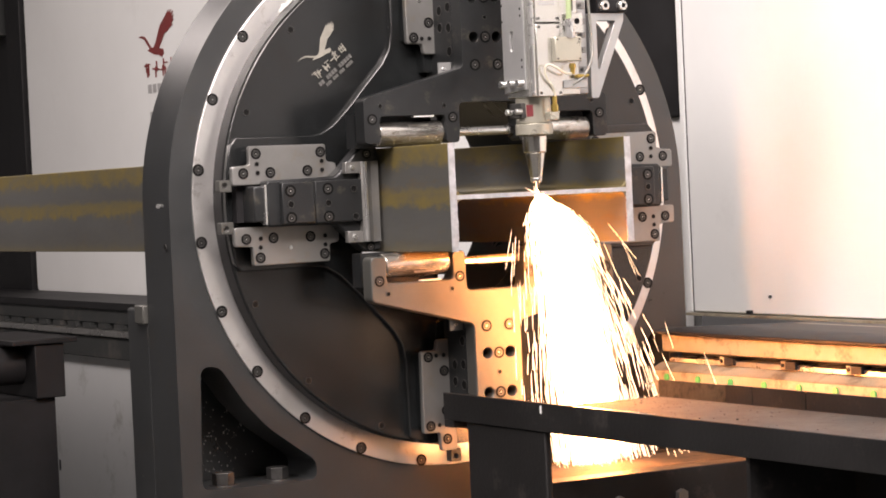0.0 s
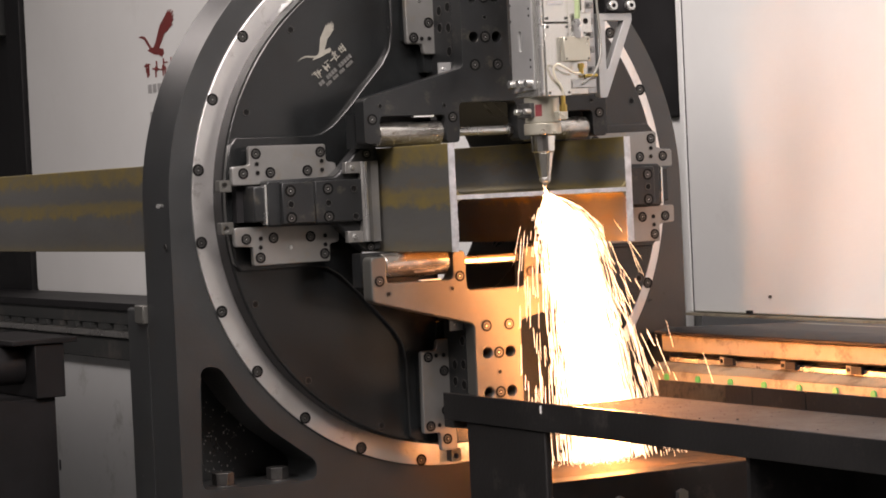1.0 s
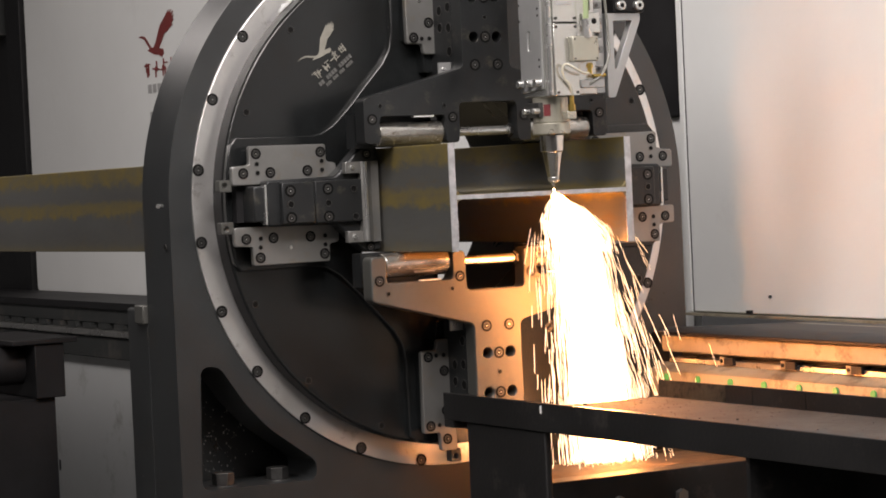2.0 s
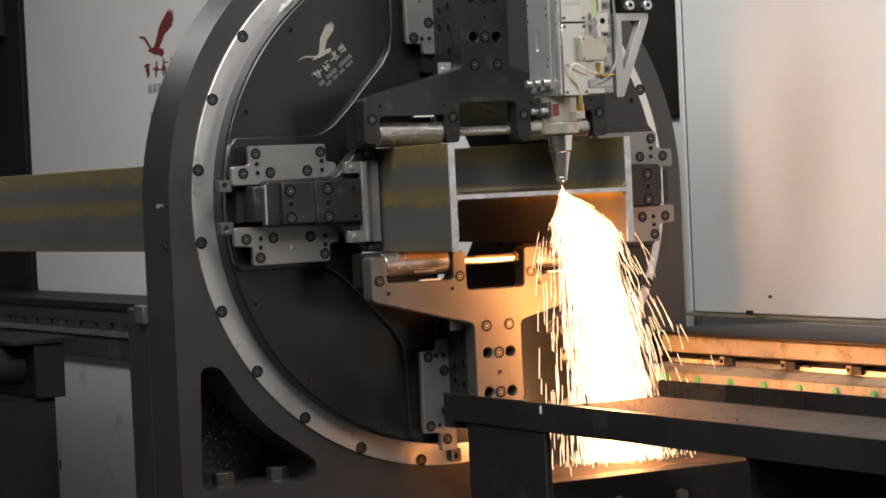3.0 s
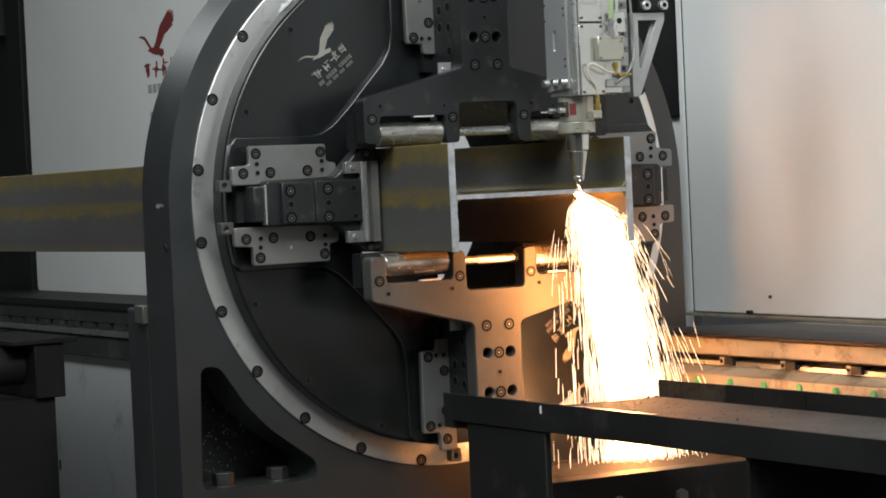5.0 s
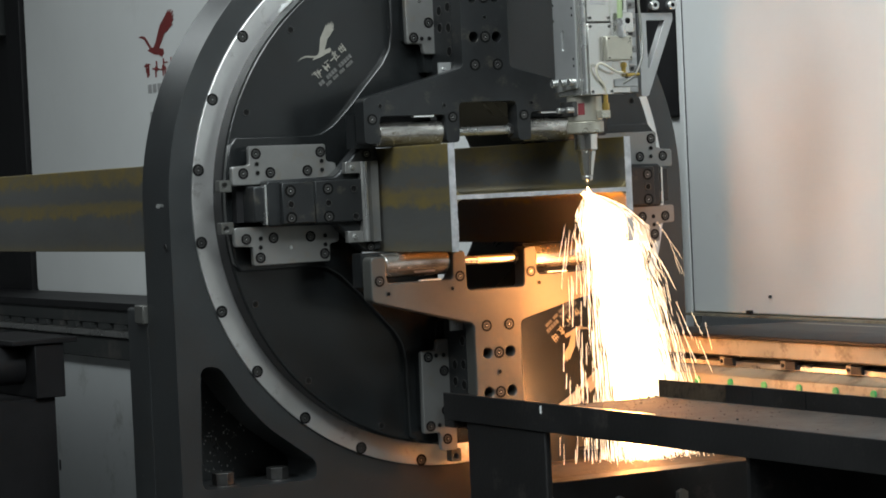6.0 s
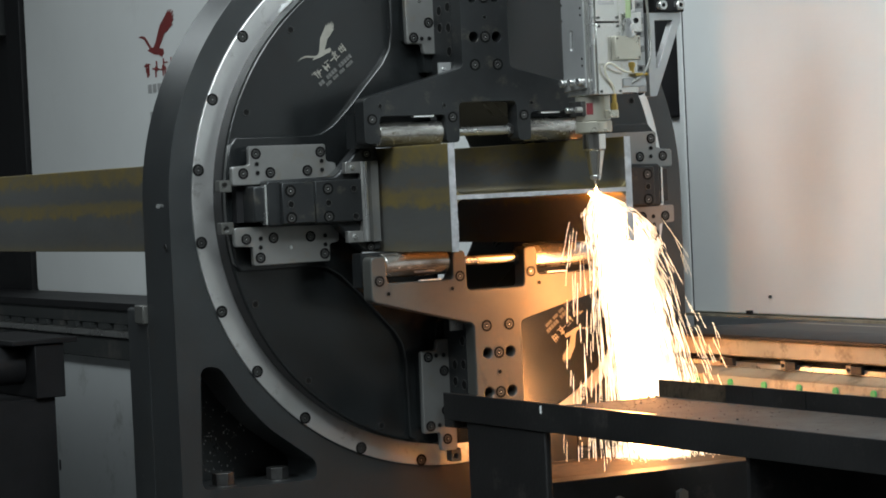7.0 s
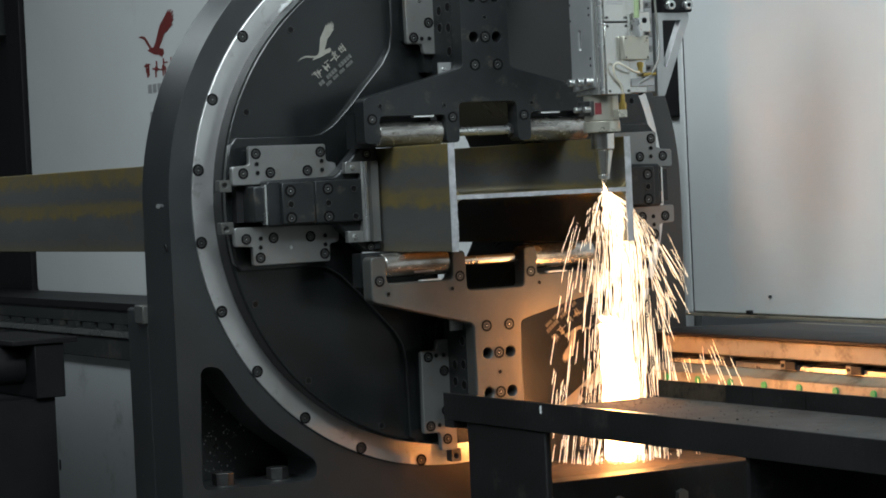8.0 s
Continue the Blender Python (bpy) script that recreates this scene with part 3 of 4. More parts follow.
def roller_jaw(s):
    """A forked jaw with two rollers that hold the flange tips; s = 1 above the beam, -1 below it."""
    j = root("roller_jaw", "grey steel forked jaw with two steel support rollers", "chuck jaw", group="roller jaws of the chuck")
    # the lower fork is coloured lighter than its upper twin
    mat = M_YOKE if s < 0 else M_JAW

    def up(pts):
        return [(a, s * c) for a, c in pts]

    def bz(x0, x1, y0, y1, z0, z1):
        a, b = sorted((s * z0, s * z1))
        return new_box(x0, x1, y0, y1, a, b)
    fork = [(-0.053, 0.455), (-0.053, 0.247), (-0.272, 0.192), (-0.272, 0.107), (-0.239, 0.107), (-0.239, 0.1585), (-0.095, 0.1585), (-0.095, 0.104),
            (-0.066, 0.104), (-0.064, 0.181), (0.064, 0.181), (0.066, 0.104), (0.095, 0.104), (0.095, 0.1585), (0.239, 0.1585), (0.239, 0.107), (0.272, 0.107), (0.272, 0.192), (0.053, 0.247), (0.053, 0.455)]
    holes = [circle(sx * 0.0255, z, 0.0105, 20) for sx in (-1, 1) for z in (0.306, 0.383)]
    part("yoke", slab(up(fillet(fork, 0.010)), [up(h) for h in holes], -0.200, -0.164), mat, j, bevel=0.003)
    part("stem", bz(-0.0515, 0.0515, -0.1635, -0.0515, 0.22, 0.455), M_JAW, j, bevel=0.003)
    # black sheet behind the yoke's openings stands in for their depth shade
    part("hole_backing", bz(-0.045, 0.045, -0.1640, -0.1636, 0.29, 0.40), M_HOLE, j)
    for sx in (-1, 1):
        screw(j, sx * 0.0255, -0.2004, s * 0.2525, 0.0115)
        for x in (0.080, 0.255):
            screw(j, sx * x, -0.2004, s * 0.153, 0.0105)
        hole(j, sx * 0.098, -0.2004, s * 0.176, 0.0045)
        hole(j, sx * 0.237, -0.2004, s * 0.178, 0.0045)
        for y, z in ((-0.116, 0.33), (-0.116, 0.363), (-0.150, 0.282), (-0.150, 0.328), (-0.150, 0.368), (-0.116, 0.40)):
            hole(j, sx * 0.0519, y, s * z, 0.0105, 90 * sx)
        x0, x1 = sorted((sx * 0.0955, sx * 0.2365))
        roll = part("roller", cyl(bmesh.new(), (x0, -0.172, s * 0.125), (x1, -0.172, s * 0.125), 0.0235, n=40), M_ROLL, j, "scuffed bright steel roller", bevel=0.003)
        e0, e1 = sorted((sx * 0.0885, sx * 0.0953))
        part("end_ring", cyl(bmesh.new(), (e0, -0.172, s * 0.125), (e1, -0.172, s * 0.125), 0.0205, n=32), M_BOLT, roll, "dark end ring")
    for z in (0.306, 0.383):
        screw(j, 0, -0.2004, s * z, 0.0115)
    hole(j, 0, -0.2004, s * 0.344, 0.0045)
    part("shaft", cyl(bmesh.new(), (-0.27, -0.172, s * 0.125), (0.27, -0.172, s * 0.125), 0.0085, n=24), M_BRIGHT, j, "bright steel shaft")
    for sx in (-1, 1):
        x0, x1 = sorted((sx * 0.058, sx * 0.066))
        part("shaft_nut", cyl(bmesh.new(), (x0, -0.172, s * 0.125), (x1, -0.172, s * 0.125), 0.013, n=6), M_BOLT, j)
        g0, g1 = sorted((sx * 0.265, sx * 0.098))
        # added dark plate that hides the bright view behind the rollers
        part("gap_blocker", bz(g0, g1, -0.1455, -0.110, 0.1005, 0.165), M_JAW, j)
        # light showing past the roller, put in as a white strip
        a, b = sorted((sx * 0.164, sx * 0.120))
        part("gap_light_strip", bz(a, b, -0.1985, -0.1880, 0.1552, 0.1580), M_WHITE, j, "thin white strip standing in for light through the gap")
    tab = part("stop_tab", bz(-0.0800, -0.0520, -0.153, -0.149, 0.226, 0.2605), M_ALUDARK, j, "small bright stop tab")
    part("rivet", cyl(bmesh.new(), (-0.0695, -0.153, s * 0.2485), (-0.0695, -0.1565, s * 0.2485), 0.0042, 0.003, n=12), M_BRIGHT, tab)
    j.location = (0.0, 0.0, -0.0035)
    return j


def h_beam():
    """The H-section beam through the chuck, its near end just being cut square."""
    b = root("steel_beam", "long rusty blue-grey rolled steel H-beam through the chuck", "beam")
    y0, y1 = -0.388, 6.5
    me = slab([(-0.2, -0.1), (-0.2, 0.1), (-0.187, 0.1), (-0.187, 0.018), (-0.181, 0.008), (-0.172, 0.0038), (0.172, 0.0038), (0.181, 0.008), (0.187, 0.018), (0.187, 0.1), (0.2, 0.1), (0.2, -0.1),
               (0.187, -0.1), (0.187, -0.018), (0.181, -0.008), (0.172, -0.0038), (-0.172, -0.0038), (-0.181, -0.008), (-0.187, -0.018), (-0.187, -0.1)], [], y0, y1)
    part("section", me, M_BEAM, b, bevel=0.0015)
    # bright cut edges, a little uneven, on the near end
    rng = random.Random(4)
    for x0, x1, lip in ((-0.2, -0.187, 1), (0.187, 0.2, -1)):
        bm = bmesh.new()
        for i in range(70):
            za, zb = -0.1 + 0.2 * i / 70, -0.1 + 0.2 * (i + 1) / 70
            drip = rng.uniform(0, 0.0024) if zb < -0.004 else rng.uniform(0, 0.0006)
            box(bm, x0 - (drip if lip < 0 else 0), x1 + (drip if lip > 0 else 0), y0 - rng.uniform(0.0008, 0.0016), y0 + 0.001, za, zb)
        part("cut_edge", bm, M_CUTEDGE, b, "bright rough freshly cut edge", smooth=False)
    bm = bmesh.new()
    for i in range(60):
        xa, xb = -0.186 + 0.372 * i / 60, -0.186 + 0.372 * (i + 1) / 60
        box(bm, xa, xb, y0 - rng.uniform(0.0008, 0.002), y0 + 0.002, -0.0040 - rng.uniform(0, 0.0008), 0.0038)
    part("cut_edge", bm, M_CUTEDGE, b, "bright rough freshly cut edge", smooth=False)
    b.matrix_basis = Matrix.Translation((0, -0.388, -0.003)) @ Matrix.Rotation(radians(-0.22), 4, "X") @ Matrix.Translation((0, 0.388, 0))
    return b


# ---- the cutting table ----


def cutting_table():
    X0, X1, Z, YE = -0.09, 0.132, -0.3855, -0.55
    t = root("cutting_table", "dark steel unloading table littered with cutting slag", "table")
    part("side_rail", slab([(X0, Z + 0.001), (X0, Z - 0.052), (X0 + 0.008, Z - 0.052), (X0 + 0.008, Z + 0.001)], [], -2.6, -0.13), M_TABLE, t, bevel=0.0015)
    # glint of the sparks along the rail, made as a bright strip
    part("edge_glint", new_box(X0 + 0.0005, X0 + 0.0078, -0.86, -0.60, Z + 0.0008, Z + 0.0016), M_BRIGHT, t, "bright strip put in for the sparks' glint on the edge")
    part("rail_flange", new_box(X0 + 0.0085, X0 + 0.05, -2.6, -0.145, Z - 0.052, Z - 0.044), M_TABLE, t)
    part("end_step", new_box(X0 + 0.001, X0 + 0.03, -0.165, -0.1305, Z - 0.066, Z - 0.0525), M_TABLE, t)
    part("top_plate", new_box(X0 + 0.0085, X1, -2.6, YE, Z - 0.008, Z - 0.002), M_TABTOP, t, "slag-dusted top plate")
    for ya, yb in ((-2.6, -0.9945), (-0.9915, -0.8415), (-0.8395, -0.762)):
        part("back_upstand", new_box(X1 + 0.0005, X1 + 0.006, ya, yb, Z - 0.05, Z + 0.030), M_TABLE, t)
    # spark light on the upstand's near stretch is put into a brown colour
    part("lit_upstand_end", new_box(X1 + 0.0005, X1 + 0.006, -0.7615, YE, Z - 0.05, Z + 0.029), M_TAN, t, "end of the upstand, browned for the spark light on it")
    # added sheets: one hides the bed below, one blocks the sparks' light
    part("view_baffle", new_box(X1 + 0.0005, X1 + 0.006, -2.6, -1.10, -0.95, Z - 0.0505), M_TABLE, t)
    part("spark_baffle", new_box(X0 + 0.0085, X1, -1.12, -1.11, -0.95, Z - 0.0525), M_TABLE, t)
    part("leg", new_box(X0 + 0.004, X0 + 0.018, -0.497, -0.213, FLOOR, Z - 0.0525), M_TABLE, t, bevel=0.003)
    part("cross_bar", new_box(X0 + 0.0185, 0.46, -0.478, -0.425, -0.62, -0.535), M_TABLE, t, bevel=0.002)
    for x in (0.08, 0.22):
        part("hex_bolt", cyl(bmesh.new(), (x, -0.4785, -0.585), (x, -0.490, -0.585), 0.012, n=6), M_PLATE, t)
    part("foot_bar", new_box(X0 + 0.0185, 0.46, -0.50, -0.45, -0.70, -0.64), M_TABLE, t, bevel=0.002)
    part("rear_leg", new_box(0.20, 0.26, -0.95, -0.90, FLOOR, Z - 0.0505), M_TABLE, t)
    part("chalk_mark", new_box(X0 - 0.0012, X0 - 0.0002, -0.497, -0.492, Z - 0.018, Z - 0.004), M_WHITE, t)
    # loose slag on the plate
    rng = random.Random(11)
    bm = bmesh.new()
    for i in range(300):
        x, y = rng.uniform(X0 + 0.012, X1 - 0.004), YE - rng.random() ** 3.2 * 1.3
        s = rng.uniform(0.0005, 0.0014) * (2.2 if rng.random() < 0.06 else 1)
        r = bmesh.ops.create_icosphere(bm, subdivisions=1, radius=s, matrix=Matrix.Translation((x, y, Z - 0.002 + s * 0.3)))
        for v in r["verts"]:
            v.co.x += rng.uniform(-0.5, 0.5) * s
            v.co.z += rng.uniform(-0.3, 0.2) * s
    tagged(part("slag_crumbs", bm, M_COVER, None, smooth=False), "dark crumbs of cutting slag on the table plate", "slag", kind="stuff")

    y = root("slag_tray", "brown rusty slag tray under the cutting zone", "tray")
    part("floor_sheet", new_box(-0.065, 0.47, -0.4245, -0.22, -0.545, -0.537), M_TAN, y)
    part("back_sheet", new_box(-0.065, 0.47, -0.219, -0.213, -0.60, -0.532), M_TAN, y)
    part("support", new_box(0.3, 0.36, -0.3, -0.24, FLOOR, -0.5455), M_TABLE, y)


def roller_stand():
    r = root("roller_stand", "black painted beam support stand with a roller", "roller stand")
    Y = 1.6
    part("column", new_box(-1.3, -0.243, Y, Y + 0.4, FLOOR, -0.475), M_BLACK, r, bevel=0.004)
    part("head", new_box(-0.30, -0.222, Y - 0.02, Y + 0.4, -0.474, -0.338), M_BLACK, r, bevel=0.003)
    part("head", new_box(-1.3, -1.22, Y - 0.02, Y + 0.4, -0.474, -0.338), M_BLACK, r, bevel=0.003)
    part("cap_plate", new_box(-0.36, -0.188, Y - 0.03, Y + 0.4, -0.3375, -0.325), M_BLACK, r, bevel=0.002)
    part("roller", cyl(bmesh.new(), (-1.218, Y + 0.09, -0.393), (-0.302, Y + 0.09, -0.393), 0.05, n=36), M_BLACK, r, "black rubbed roller")
    part("pin", cyl(bmesh.new(), (-0.222, Y + 0.03, -0.385), (-0.210, Y + 0.03, -0.385), 0.009, n=12), M_BOLT, r)


# ---- the cutting head, built about its nozzle tip ----


def tube(name, pts, r, mat, parent):
    cu = bpy.data.curves.new(name, "CURVE")
    cu.dimensions, cu.bevel_depth, cu.bevel_resolution, cu.use_fill_caps = "3D", r, 3, True
    sp = cu.splines.new("NURBS")
    sp.points.add(len(pts) - 1)
    for p, q in zip(sp.points, pts):
        p.co = (*q, 1)
    sp.use_endpoint_u, sp.order_u = True, 3
    cu.materials.append(mat)
    ob = new(name, cu)
    ob.parent = parent
    return ob


def tube_mesh(pts, r, n=10, steps=8):
    """A round tube along a smooth line through the points."""
    P = [Vector(p) for p in pts]
    P = [P[0] * 2 - P[1], *P, P[-1] * 2 - P[-2]]
    line = []
    for i in range(1, len(P) - 2):
        for k in range(steps):
            t = k / steps
            line.append(0.5 * (2 * P[i] + (P[i + 1] - P[i - 1]) * t + (2 * P[i - 1] - 5 * P[i] + 4 * P[i + 1] - P[i + 2]) * t * t + (3 * P[i] - P[i - 1] - 3 * P[i + 1] + P[i + 2]) * t ** 3))
    line.append(P[-2])
    bm = bmesh.new()
    rings = []
    for i, c in enumerate(line):
        d = (line[min(i + 1, len(line) - 1)] - line[max(i - 1, 0)]).normalized()
        u = d.cross(Vector((0, 1, 0.01))).normalized()
        w = d.cross(u)
        rings.append([bm.verts.new(c + (u * math.cos(6.2832 * k / n) + w * math.sin(6.2832 * k / n)) * r) for k in range(n)])
    for p, q in zip(rings, rings[1:]):
        for k in range(n):
            bm.faces.new((p[k], p[(k + 1) % n], q[(k + 1) % n], q[k]))
    bm.faces.new(rings[0])
    bm.faces.new(rings[-1])
    return bm


def laser_head():
    h = root("laser_cutting_head", "silver laser cutting head with a tapered nozzle", "cutting head", TIP0, TIP_Y, 0.0)
    part("body", slab(fillet([(-0.034, -0.05), (0.034, -0.05), (0.034, 0.039), (-0.034, 0.039)], 0.008), [], 0.176, 0.62, plane="xy"), M_ALU, h, bevel=0.0015)
    side = part("side_plate", slab(fillet([(-0.038, 0.190), (0.038, 0.185), (0.038, 0.62), (-0.038, 0.62)], 0.003), [fillet([(0.0, 0.262), (0.010, 0.262), (0.010, 0.30), (0.0, 0.30)], 0.005)], -0.0385, -0.0345, plane="yz"), M_ALUDARK, h, "grey side plate with a slot", bevel=0.001)
    part("slot_insert", new_box(-0.0350, -0.0344, 0.0, 0.010, 0.264, 0.298), M_BRIGHT, side)
    for y, z in ((-0.030, 0.327), (-0.030, 0.340), (0.035, 0.32), (0.035, 0.35), (-0.030, 0.245), (-0.030, 0.232)):
        part("screw", cyl(bmesh.new(), (-0.0388, y, z), (-0.0392, y, z), 0.0025, n=10), M_HOLE, side)
    part("front_cover", new_box(-0.020, 0.033, -0.054, -0.0505, 0.176, 0.31), M_ALU, h, bevel=0.001)
    part("front_cover", new_box(-0.020, 0.033, -0.053, -0.0505, 0.313, 0.62), M_ALU, h, bevel=0.001)
    part("brand_plate", new_box(-0.012, 0.022, -0.0545, -0.0532, 0.345, 0.351), M_GREYPRINT, h)
    part("lower_body", cyl(bmesh.new(), (0, 0, 0.128), (0, 0, 0.1755), 0.0330, n=48), M_CREAM, h, bevel=0.0015)
    part("lens_drawer", new_box(-0.037, -0.0255, -0.018, 0.026, 0.138, 0.166), M_BOLT, h, "dark lens drawer", bevel=0.001)
    wrap = arc(0, 0, 0.0336, 216, 238, 8) + list(reversed(arc(0, 0, 0.0328, 216, 238, 8)))
    part("label", slab(wrap, [], 0.140, 0.162, plane="xy"), M_LABEL, h, "red warning label")
    for y in (-0.018, 0.016):
        part("knob", cyl(bmesh.new(), (-0.037, y, 0.150), (-0.050, y, 0.150), 0.0055, n=16), M_BRIGHT, h, "knurled knob", bevel=0.001)
    for y in (-0.03, 0.0, 0.03):
        part("knob", cyl(bmesh.new(), (-0.0385, y, 0.202), (-0.052, y, 0.202), 0.0075, n=16), M_BRIGHT, h, "knurled knob", bevel=0.001)
    part("flange", cyl(bmesh.new(), (0, 0, 0.106), (0, 0, 0.1275), 0.035, n=48), M_CREAM, h, bevel=0.0015)
    part("nozzle_holder", cyl(bmesh.new(), (0, 0, 0.073), (0, 0, 0.1055), 0.0225, n=40), M_NOZZLE, h, bevel=0.002)
    part("nozzle_cone", cyl(bmesh.new(), (0, 0, 0.026), (0, 0, 0.0725), 0.0115, 0.0195, n=40), M_NOZZLE, h, "polished tapered cone", bevel=0.001)
    part("lock_ring", cyl(bmesh.new(), (0, 0, 0.017), (0, 0, 0.0255), 0.0105, 0.0120, n=32), M_BRIGHT, h, bevel=0.001)
    part("nozzle", cyl(bmesh.new(), (0, 0, 0.0085), (0, 0, 0.0165), 0.003, 0.0065, n=24), M_NOZZLE, h, "small steel nozzle tip")
    # slide plate, sensor box, hoses
    part("slide_plate", new_box(0.0345, 0.1215, -0.006, 0.05, 0.180, 0.62), M_ALUDARK, h, bevel=0.002)
    part("slide_front", new_box(0.0345, 0.080, -0.040, -0.0225, 0.178, 0.62), M_ALU, h, bevel=0.002)
    for z in (0.205, 0.225, 0.262, 0.29, 0.315, 0.345):
        part("clamp", new_box(0.0810, 0.100, -0.036, -0.0225, z - 0.006, z + 0.006), M_PLATE, h, bevel=0.001)
        part("screw", cyl(bmesh.new(), (0.088, -0.0362, z), (0.088, -0.0385, z), 0.0035, n=10), M_BOLT, h)
    part("sensor_box", new_box(0.012, 0.070, -0.068, -0.0545, 0.239, 0.285), M_CREAM, h, "cream sensor box", bevel=0.002)
    part("fitting", cyl(bmesh.new(), (0.046, -0.064, 0.282), (0.046, -0.064, 0.318), 0.0075, n=18), M_BRIGHT, h)
    part("fitting", cyl(bmesh.new(), (0.050, -0.064, 0.215), (0.050, -0.064, 0.2355), 0.0045, n=14), M_BRASS, h, "brass hose fitting")
    part("fitting", cyl(bmesh.new(), (0.016, -0.050, 0.135), (0.016, -0.050, 0.178), 0.0045, n=14), M_BRASS, h, "brass hose fitting")
    part("fitting_block", new_box(0.002, 0.022, -0.056, -0.0385, 0.132, 0.147), M_CREAM, h, bevel=0.001)
    tube("hose", [(0.046, -0.064, 0.315), (0.047, -0.066, 0.36), (0.044, -0.064, 0.45), (0.040, -0.05, 0.60)], 0.0055, M_HOSE, h)
    tube("wire", [(0.050, -0.064, 0.217), (0.035, -0.07, 0.214), (0.012, -0.072, 0.226), (-0.004, -0.068, 0.236), (-0.012, -0.064, 0.228), (-0.006, -0.060, 0.208), (0.012, -0.058, 0.192), (0.016, -0.052, 0.175)], 0.0022, M_WIRE, h)
    part("valve_block", new_box(0.056, 0.082, -0.056, -0.0405, 0.292, 0.330), M_ALU, h, "small valve block", bevel=0.0015)
    part("valve_port", cyl(bmesh.new(), (0.069, -0.0562, 0.314), (0.069, -0.0568, 0.314), 0.0055, n=16), M_HOLE, h)
    part("slide_slot", new_box(0.066, 0.0705, -0.0412, -0.0402, 0.335, 0.60), M_HOLE, h)
    part("fitting_nut", cyl(bmesh.new(), (0.046, -0.064, 0.284), (0.046, -0.064, 0.294), 0.0105, n=6), M_BRIGHT, h)
    part("fitting_nut", cyl(bmesh.new(), (0.046, -0.064, 0.306), (0.046, -0.064, 0.314), 0.0100, n=6), M_BRIGHT, h)
    part("fitting_nut", cyl(bmesh.new(), (0.050, -0.064, 0.226), (0.050, -0.064, 0.234), 0.0065, n=6), M_BRASS, h)
    part("fitting_nut", cyl(bmesh.new(), (0.016, -0.050, 0.148), (0.016, -0.050, 0.160), 0.0068, n=6), M_BRASS, h)
    part("seam", new_box(-0.0195, 0.0325, -0.0535, -0.0528, 0.3105, 0.3125), M_HOLE, h)
    part("lower_clamp", new_box(0.040, 0.094, -0.046, -0.0405, 0.190, 0.206), M_ALUDARK, h, bevel=0.0015)
    part("copper_pin", cyl(bmesh.new(), (0.066, -0.049, 0.212), (0.094, -0.049, 0.213), 0.0035, n=12), M_BRASS, h)
    for x, z in ((-0.014, 0.182), (0.028, 0.182), (-0.014, 0.304), (0.028, 0.304), (-0.014, 0.320), (0.028, 0.320)):
        part("screw", cyl(bmesh.new(), (x, -0.0542, z), (x, -0.0556, z), 0.0026, n=10), M_BOLT, h)
    for x, z in ((0.017, 0.244), (0.065, 0.244), (0.017, 0.280), (0.065, 0.280)):
        part("screw", cyl(bmesh.new(), (x, -0.0681, z), (x, -0.0692, z), 0.0018, n=8), M_BOLT, h)
    part("edge_strip", cyl(bmesh.new(), (-0.0275, -0.0505, 0.180), (-0.0275, -0.0505, 0.62), 0.0050, n=24), M_BRIGHT, h, "rounded bright corner strip")
    # braced bracket that carries the head
    part("bracket", slab(fillet([(0.1235, 0.172), (0.1395, 0.172), (0.2020, 0.318), (0.2020, 0.3315), (0.1235, 0.3315)], 0.003),
                         [fillet([(0.1405, 0.226), (0.1445, 0.226), (0.1835, 0.3175), (0.1405, 0.3175)], 0.003)], -0.012, 0.006), M_ALUDARK, h, "cast aluminium triangular bracket", bevel=0.0015)
    part("clamp_block", new_box(0.138, 0.206, -0.02, 0.05, 0.332, 0.62), M_BLACK, h, bevel=0.003)
    for x in (0.150, 0.190):
        knob = part("knob", cyl(bmesh.new(), (x, -0.02, 0.345), (x, -0.032, 0.345), 0.0095, n=24), M_BRIGHT, h, "round clamp screw", bevel=0.0015)
        part("socket", cyl(bmesh.new(), (x, -0.0321, 0.345), (x, -0.0326, 0.345), 0.0045, n=6), M_HOLE, knob)
    part("cable", tube_mesh([(0.060, -0.045, 0.196), (0.085, -0.05, 0.214), (0.106, -0.045, 0.25), (0.112, -0.035, 0.30), (0.110, -0.03, 0.40), (0.108, -0.03, 0.60)], 0.0026), M_CLEAR, h, "milky cable sleeve")
    return h


# ---- the sparks ----


def streak(bm, a, b, r):
    """A thin needle of even width with short pointed ends."""
    d = (b - a).normalized()
    u = d.orthogonal().normalized()
    w = d.cross(u)
    rings = []
    for k in (0.12, 0.92):
        mid = a.lerp(b, k)
        rings.append([bm.verts.new(mid + (u * math.cos(j * 2.0944) + w * math.sin(j * 2.0944)) * r) for j in range(3)])
    tip, tail = bm.verts.new(a), bm.verts.new(b)
    p, q = rings
    for k in range(3):
        n = (k + 1) % 3
        bm.faces.new((tip, p[k], p[n]))
        bm.faces.new((p[k], q[k], q[n], p[n]))
        bm.faces.new((tail, q[n], q[k]))


def flight(v, s):
    return Vector((v[0] * s, v[1] * s, -0.004 - v[2] * s - 4.9 * s * s))


def spray(a, b, c, d):
    """A spark's place at the depth d below the cut: a first burst sideways to a, then a steady slant c."""
    return Vector((a * (1 - math.exp(-d / 0.036)) + c * d, b * d, -0.004 - d))


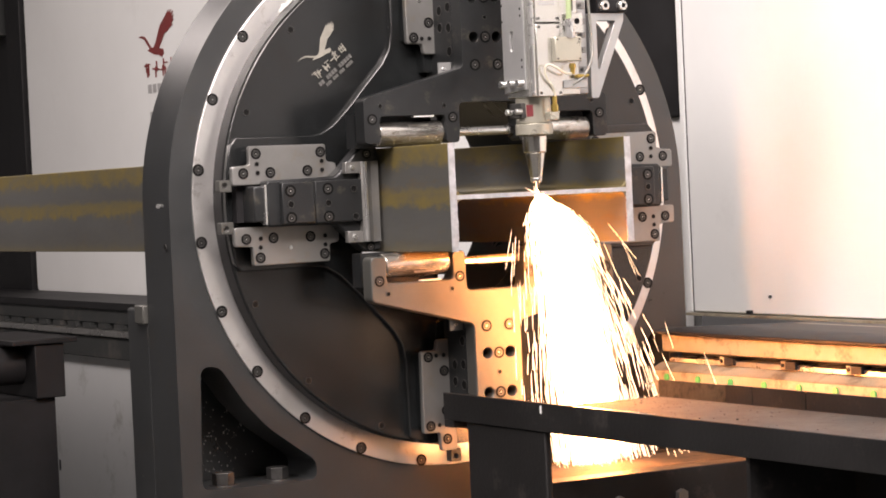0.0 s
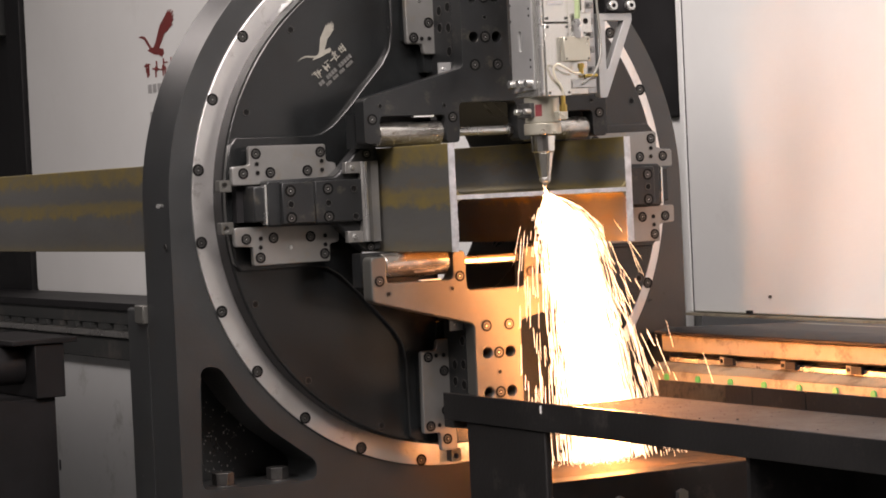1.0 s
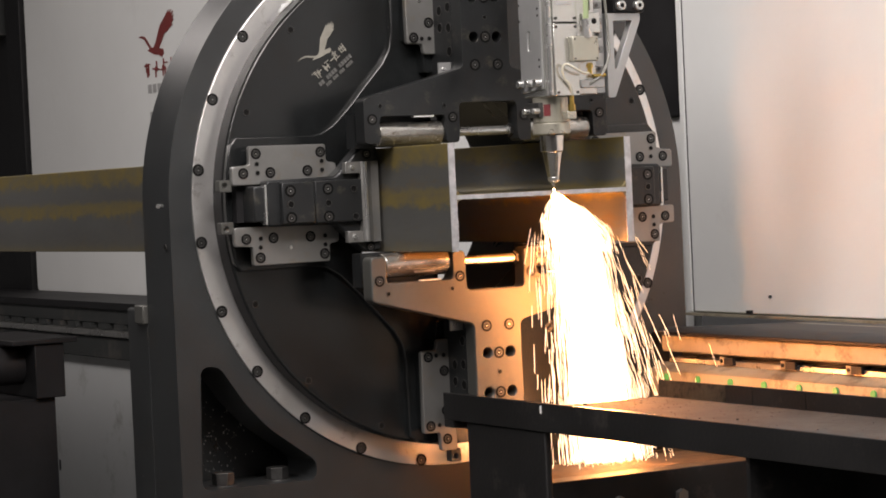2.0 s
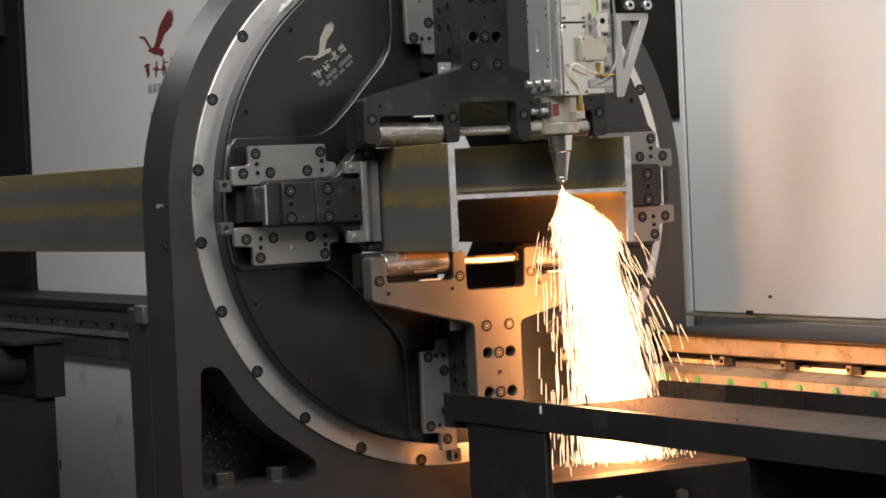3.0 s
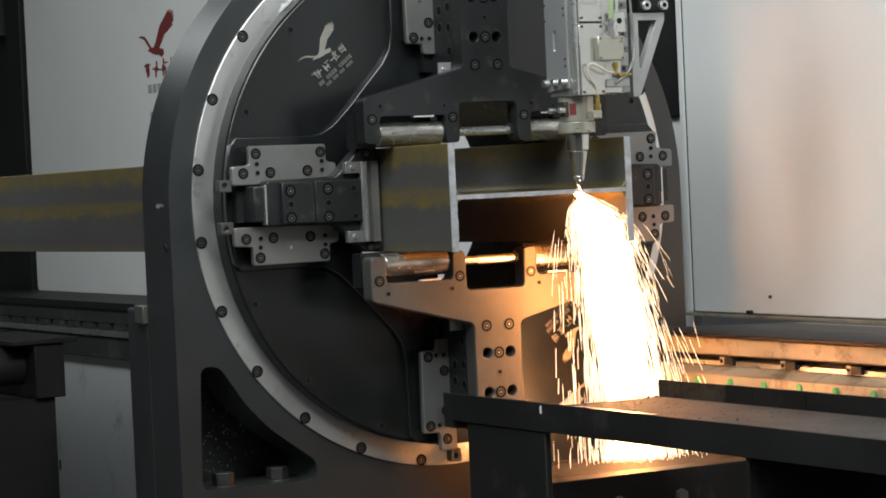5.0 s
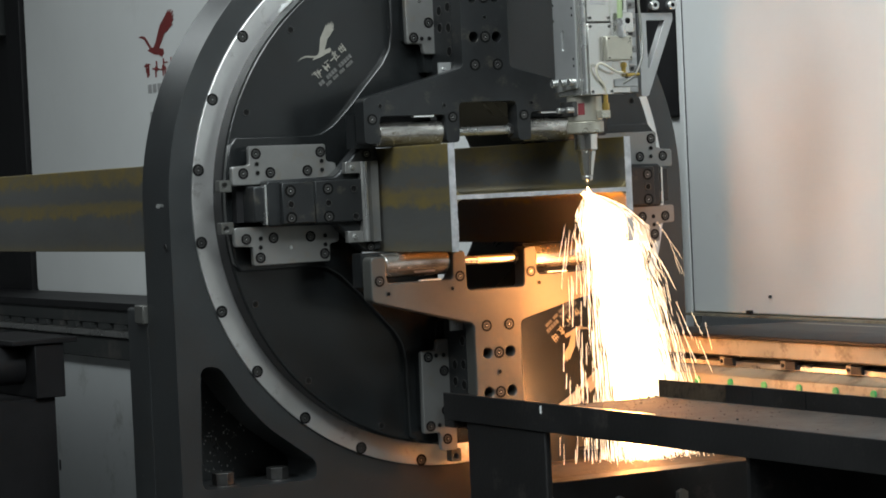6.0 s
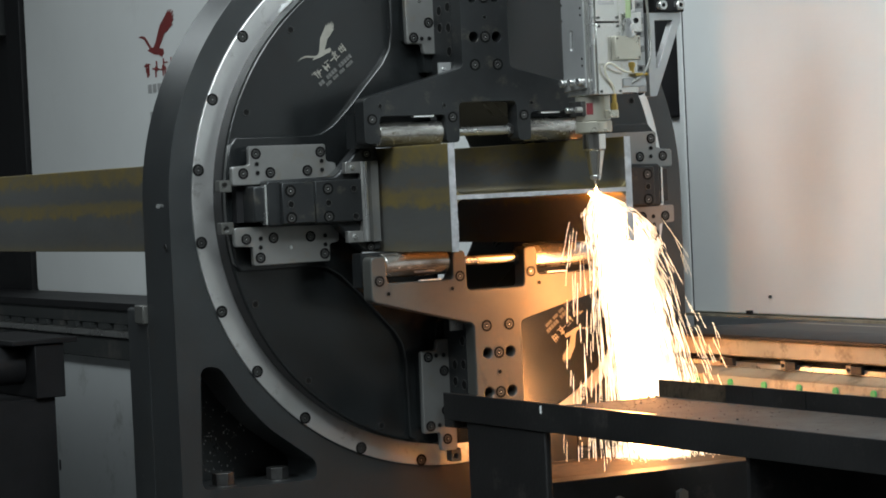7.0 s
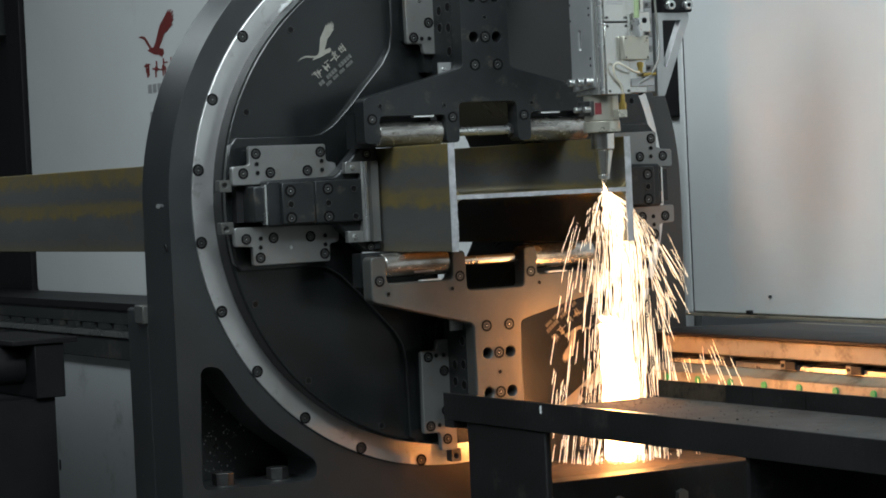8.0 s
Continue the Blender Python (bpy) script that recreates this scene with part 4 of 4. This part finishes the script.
def spark_mesh(rng, count, middle, wide, fan, low=0.523):
    bm = bmesh.new()
    while count > 0:
        count -= 1
        a = rng.gauss(middle, wide)
        c = 0.305 + fan * (a - middle) + rng.gauss(0, 0.03)
        d = rng.random() ** 0.85 * low
        long = rng.uniform(0.02, 0.085)
        if count % 7 == 0:
            # the short, wide burst right under the cut
            a, d, long = rng.uniform(-0.05, 0.13), rng.random() * 0.10, rng.uniform(0.008, 0.026)
        if d + long > low:
            long = low - d
        if long > 0.005:
            b = rng.gauss(0.22, 0.05)
            streak(bm, spray(a, b, c, d), spray(a, b, c, d + long), rng.uniform(0.00018, 0.00038))
    return bm


def jet_core(rng, middle, wide, top, low):
    bm = bmesh.new()
    rows = []
    n = 16
    for i in range(16):
        d = top + (low - top) * (i / 15) ** 1.6
        c = spray(middle, 0.22, 0.305, d)
        wx, wy = 0.006 + wide * (1 - math.exp(-d / 0.045)), 0.007 + 0.045 * d
        rows.append([bm.verts.new((c.x + wx * math.cos(6.2832 * k / n) * rng.uniform(0.85, 1.1), c.y + wy * math.sin(6.2832 * k / n), c.z + rng.uniform(-0.004, 0.004))) for k in range(n)])
    for a, b in zip(rows, rows[1:]):
        for k in range(n):
            bm.faces.new((a[k], a[(k + 1) % n], b[(k + 1) % n], b[k]))
    bm.faces.new(rows[0])
    bm.faces.new(list(reversed(rows[-1])))
    return bm


def spark_shower():
    sp = root("spark_shower", "white-hot shower of sparks falling from the cut", "sparks", TIP0, TIP_Y, 0.0)
    rng = random.Random(7)
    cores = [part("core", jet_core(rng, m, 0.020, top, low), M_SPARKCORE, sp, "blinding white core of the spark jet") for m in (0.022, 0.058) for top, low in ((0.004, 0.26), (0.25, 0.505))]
    layers = []
    for count, middle, wide, fan in ((700, 0.044, 0.046, 1.5), (950, 0.036, 0.018, 0.9), (1700, 0.042, 0.029, 1.2), (1700, 0.040, 0.023, 1.2)):
        layers.append(tagged(part("spark_haze", spark_mesh(rng, count, middle, wide, fan), M_SPARK, sp, smooth=False), kind="stuff"))
    # single sparks that fly wide of the jet
    shapes = []
    for long in (0.03, 0.042, 0.055, 0.075):
        bm = bmesh.new()
        streak(bm, Vector((0, 0, long / 2)), Vector((0, 0, -long / 2)), 0.00036)
        shapes.append(mesh_of(bm, "spark", [M_SPARK]))
    singles = []
    for i in range(210):
        v = (rng.uniform(0.92, 1.42) if rng.random() < 0.62 else rng.uniform(-0.10, 0.35), rng.uniform(-0.1, 0.3), rng.uniform(0.4, 1.9))
        reach = (math.sqrt(v[2] ** 2 + 19.6 * rng.uniform(0.33, 0.47)) - v[2]) / 9.8
        singles.append((part("spark", shapes[i % 4], None, sp), v, reach, rng.random()))
    part("cut_glow", cyl(bmesh.new(), (0, 0, -0.008), (0, 0, 0.0030), 0.0045, 0.001, n=12), M_HOT, sp, "white-hot point of the cut")
    return sp, layers, singles, cores


setting()
enclosure()
rear_bed()
front_bed()
chuck_housing()
chuck_faceplate()
clamp_jaw(-1)
clamp_jaw(1)
roller_jaw(1)
roller_jaw(-1)
h_beam()
cutting_table()
roller_stand()
HEAD = laser_head()
SPARKS, LAYERS, SINGLES, CORES = spark_shower()


def motions():
    """The head travels steadily along the web; the spark layers pulse down along their own flight as it goes."""
    for ob in (HEAD, SPARKS):
        walk(ob, [(t, pose(TIP0 + (TIP1 - TIP0) * t / 8.0, TIP_Y, 0.0)) for t in (0.0, 2.0, 4.0, 6.0, 8.0)])
    def lean(t):
        """The jet hangs straighter towards the end of the cut."""
        return 0.12 * t + 0.03 * t * t

    for i, ob in enumerate(LAYERS):
        rows, t, k = [], 0.0, 0
        while t < 7.95:
            a = 0.5 + 0.5 * math.sin(i * 1.9 + k * 2.4)
            rows.append((t, pose(0.003 * math.sin(i + k * 1.7), 0.004 * math.cos(i * 2 + k), -0.018 * a, 0, lean(t) + 1.2 * math.sin(i * 1.3 + k * 2.1), 6 * math.sin(i * 0.7 + k * 1.3))))
            t += 0.1
            k += 1
        rows.append((8.0, pose(0, 0, 0, 0, (13, 10)[i], 0) if i < 2 else pose(0, 0, -1.27)))
        walk(ob, rows)
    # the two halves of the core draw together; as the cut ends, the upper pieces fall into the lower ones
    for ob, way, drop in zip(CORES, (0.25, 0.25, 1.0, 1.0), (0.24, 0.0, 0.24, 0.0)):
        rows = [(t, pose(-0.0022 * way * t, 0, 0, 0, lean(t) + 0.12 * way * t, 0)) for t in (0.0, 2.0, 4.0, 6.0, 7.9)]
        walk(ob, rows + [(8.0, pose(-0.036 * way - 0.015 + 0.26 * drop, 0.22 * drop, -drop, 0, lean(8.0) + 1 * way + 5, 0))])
    # each single spark flies down its own path again and again
    for ob, v, span, phase in SINGLES:
        rows, t, now = [], 0.0, span * phase
        while t < 8.0:
            p, q = flight(v, now), flight(v, now + 0.01)
            turn = (p - q).to_track_quat("Z", "Y").to_matrix().to_4x4()
            rows.append((t, Matrix.Translation(p) @ turn))
            step = min(0.1, max(span - now, 1 / 30))
            now = now + step if now < span - 0.001 else 0.02
            t = round((t + step) * 30) / 30 if step > 0.034 else round(t * 30 + 1) / 30
        rows.append((8.0, rows[-1][1]))
        walk(ob, rows)


motions()
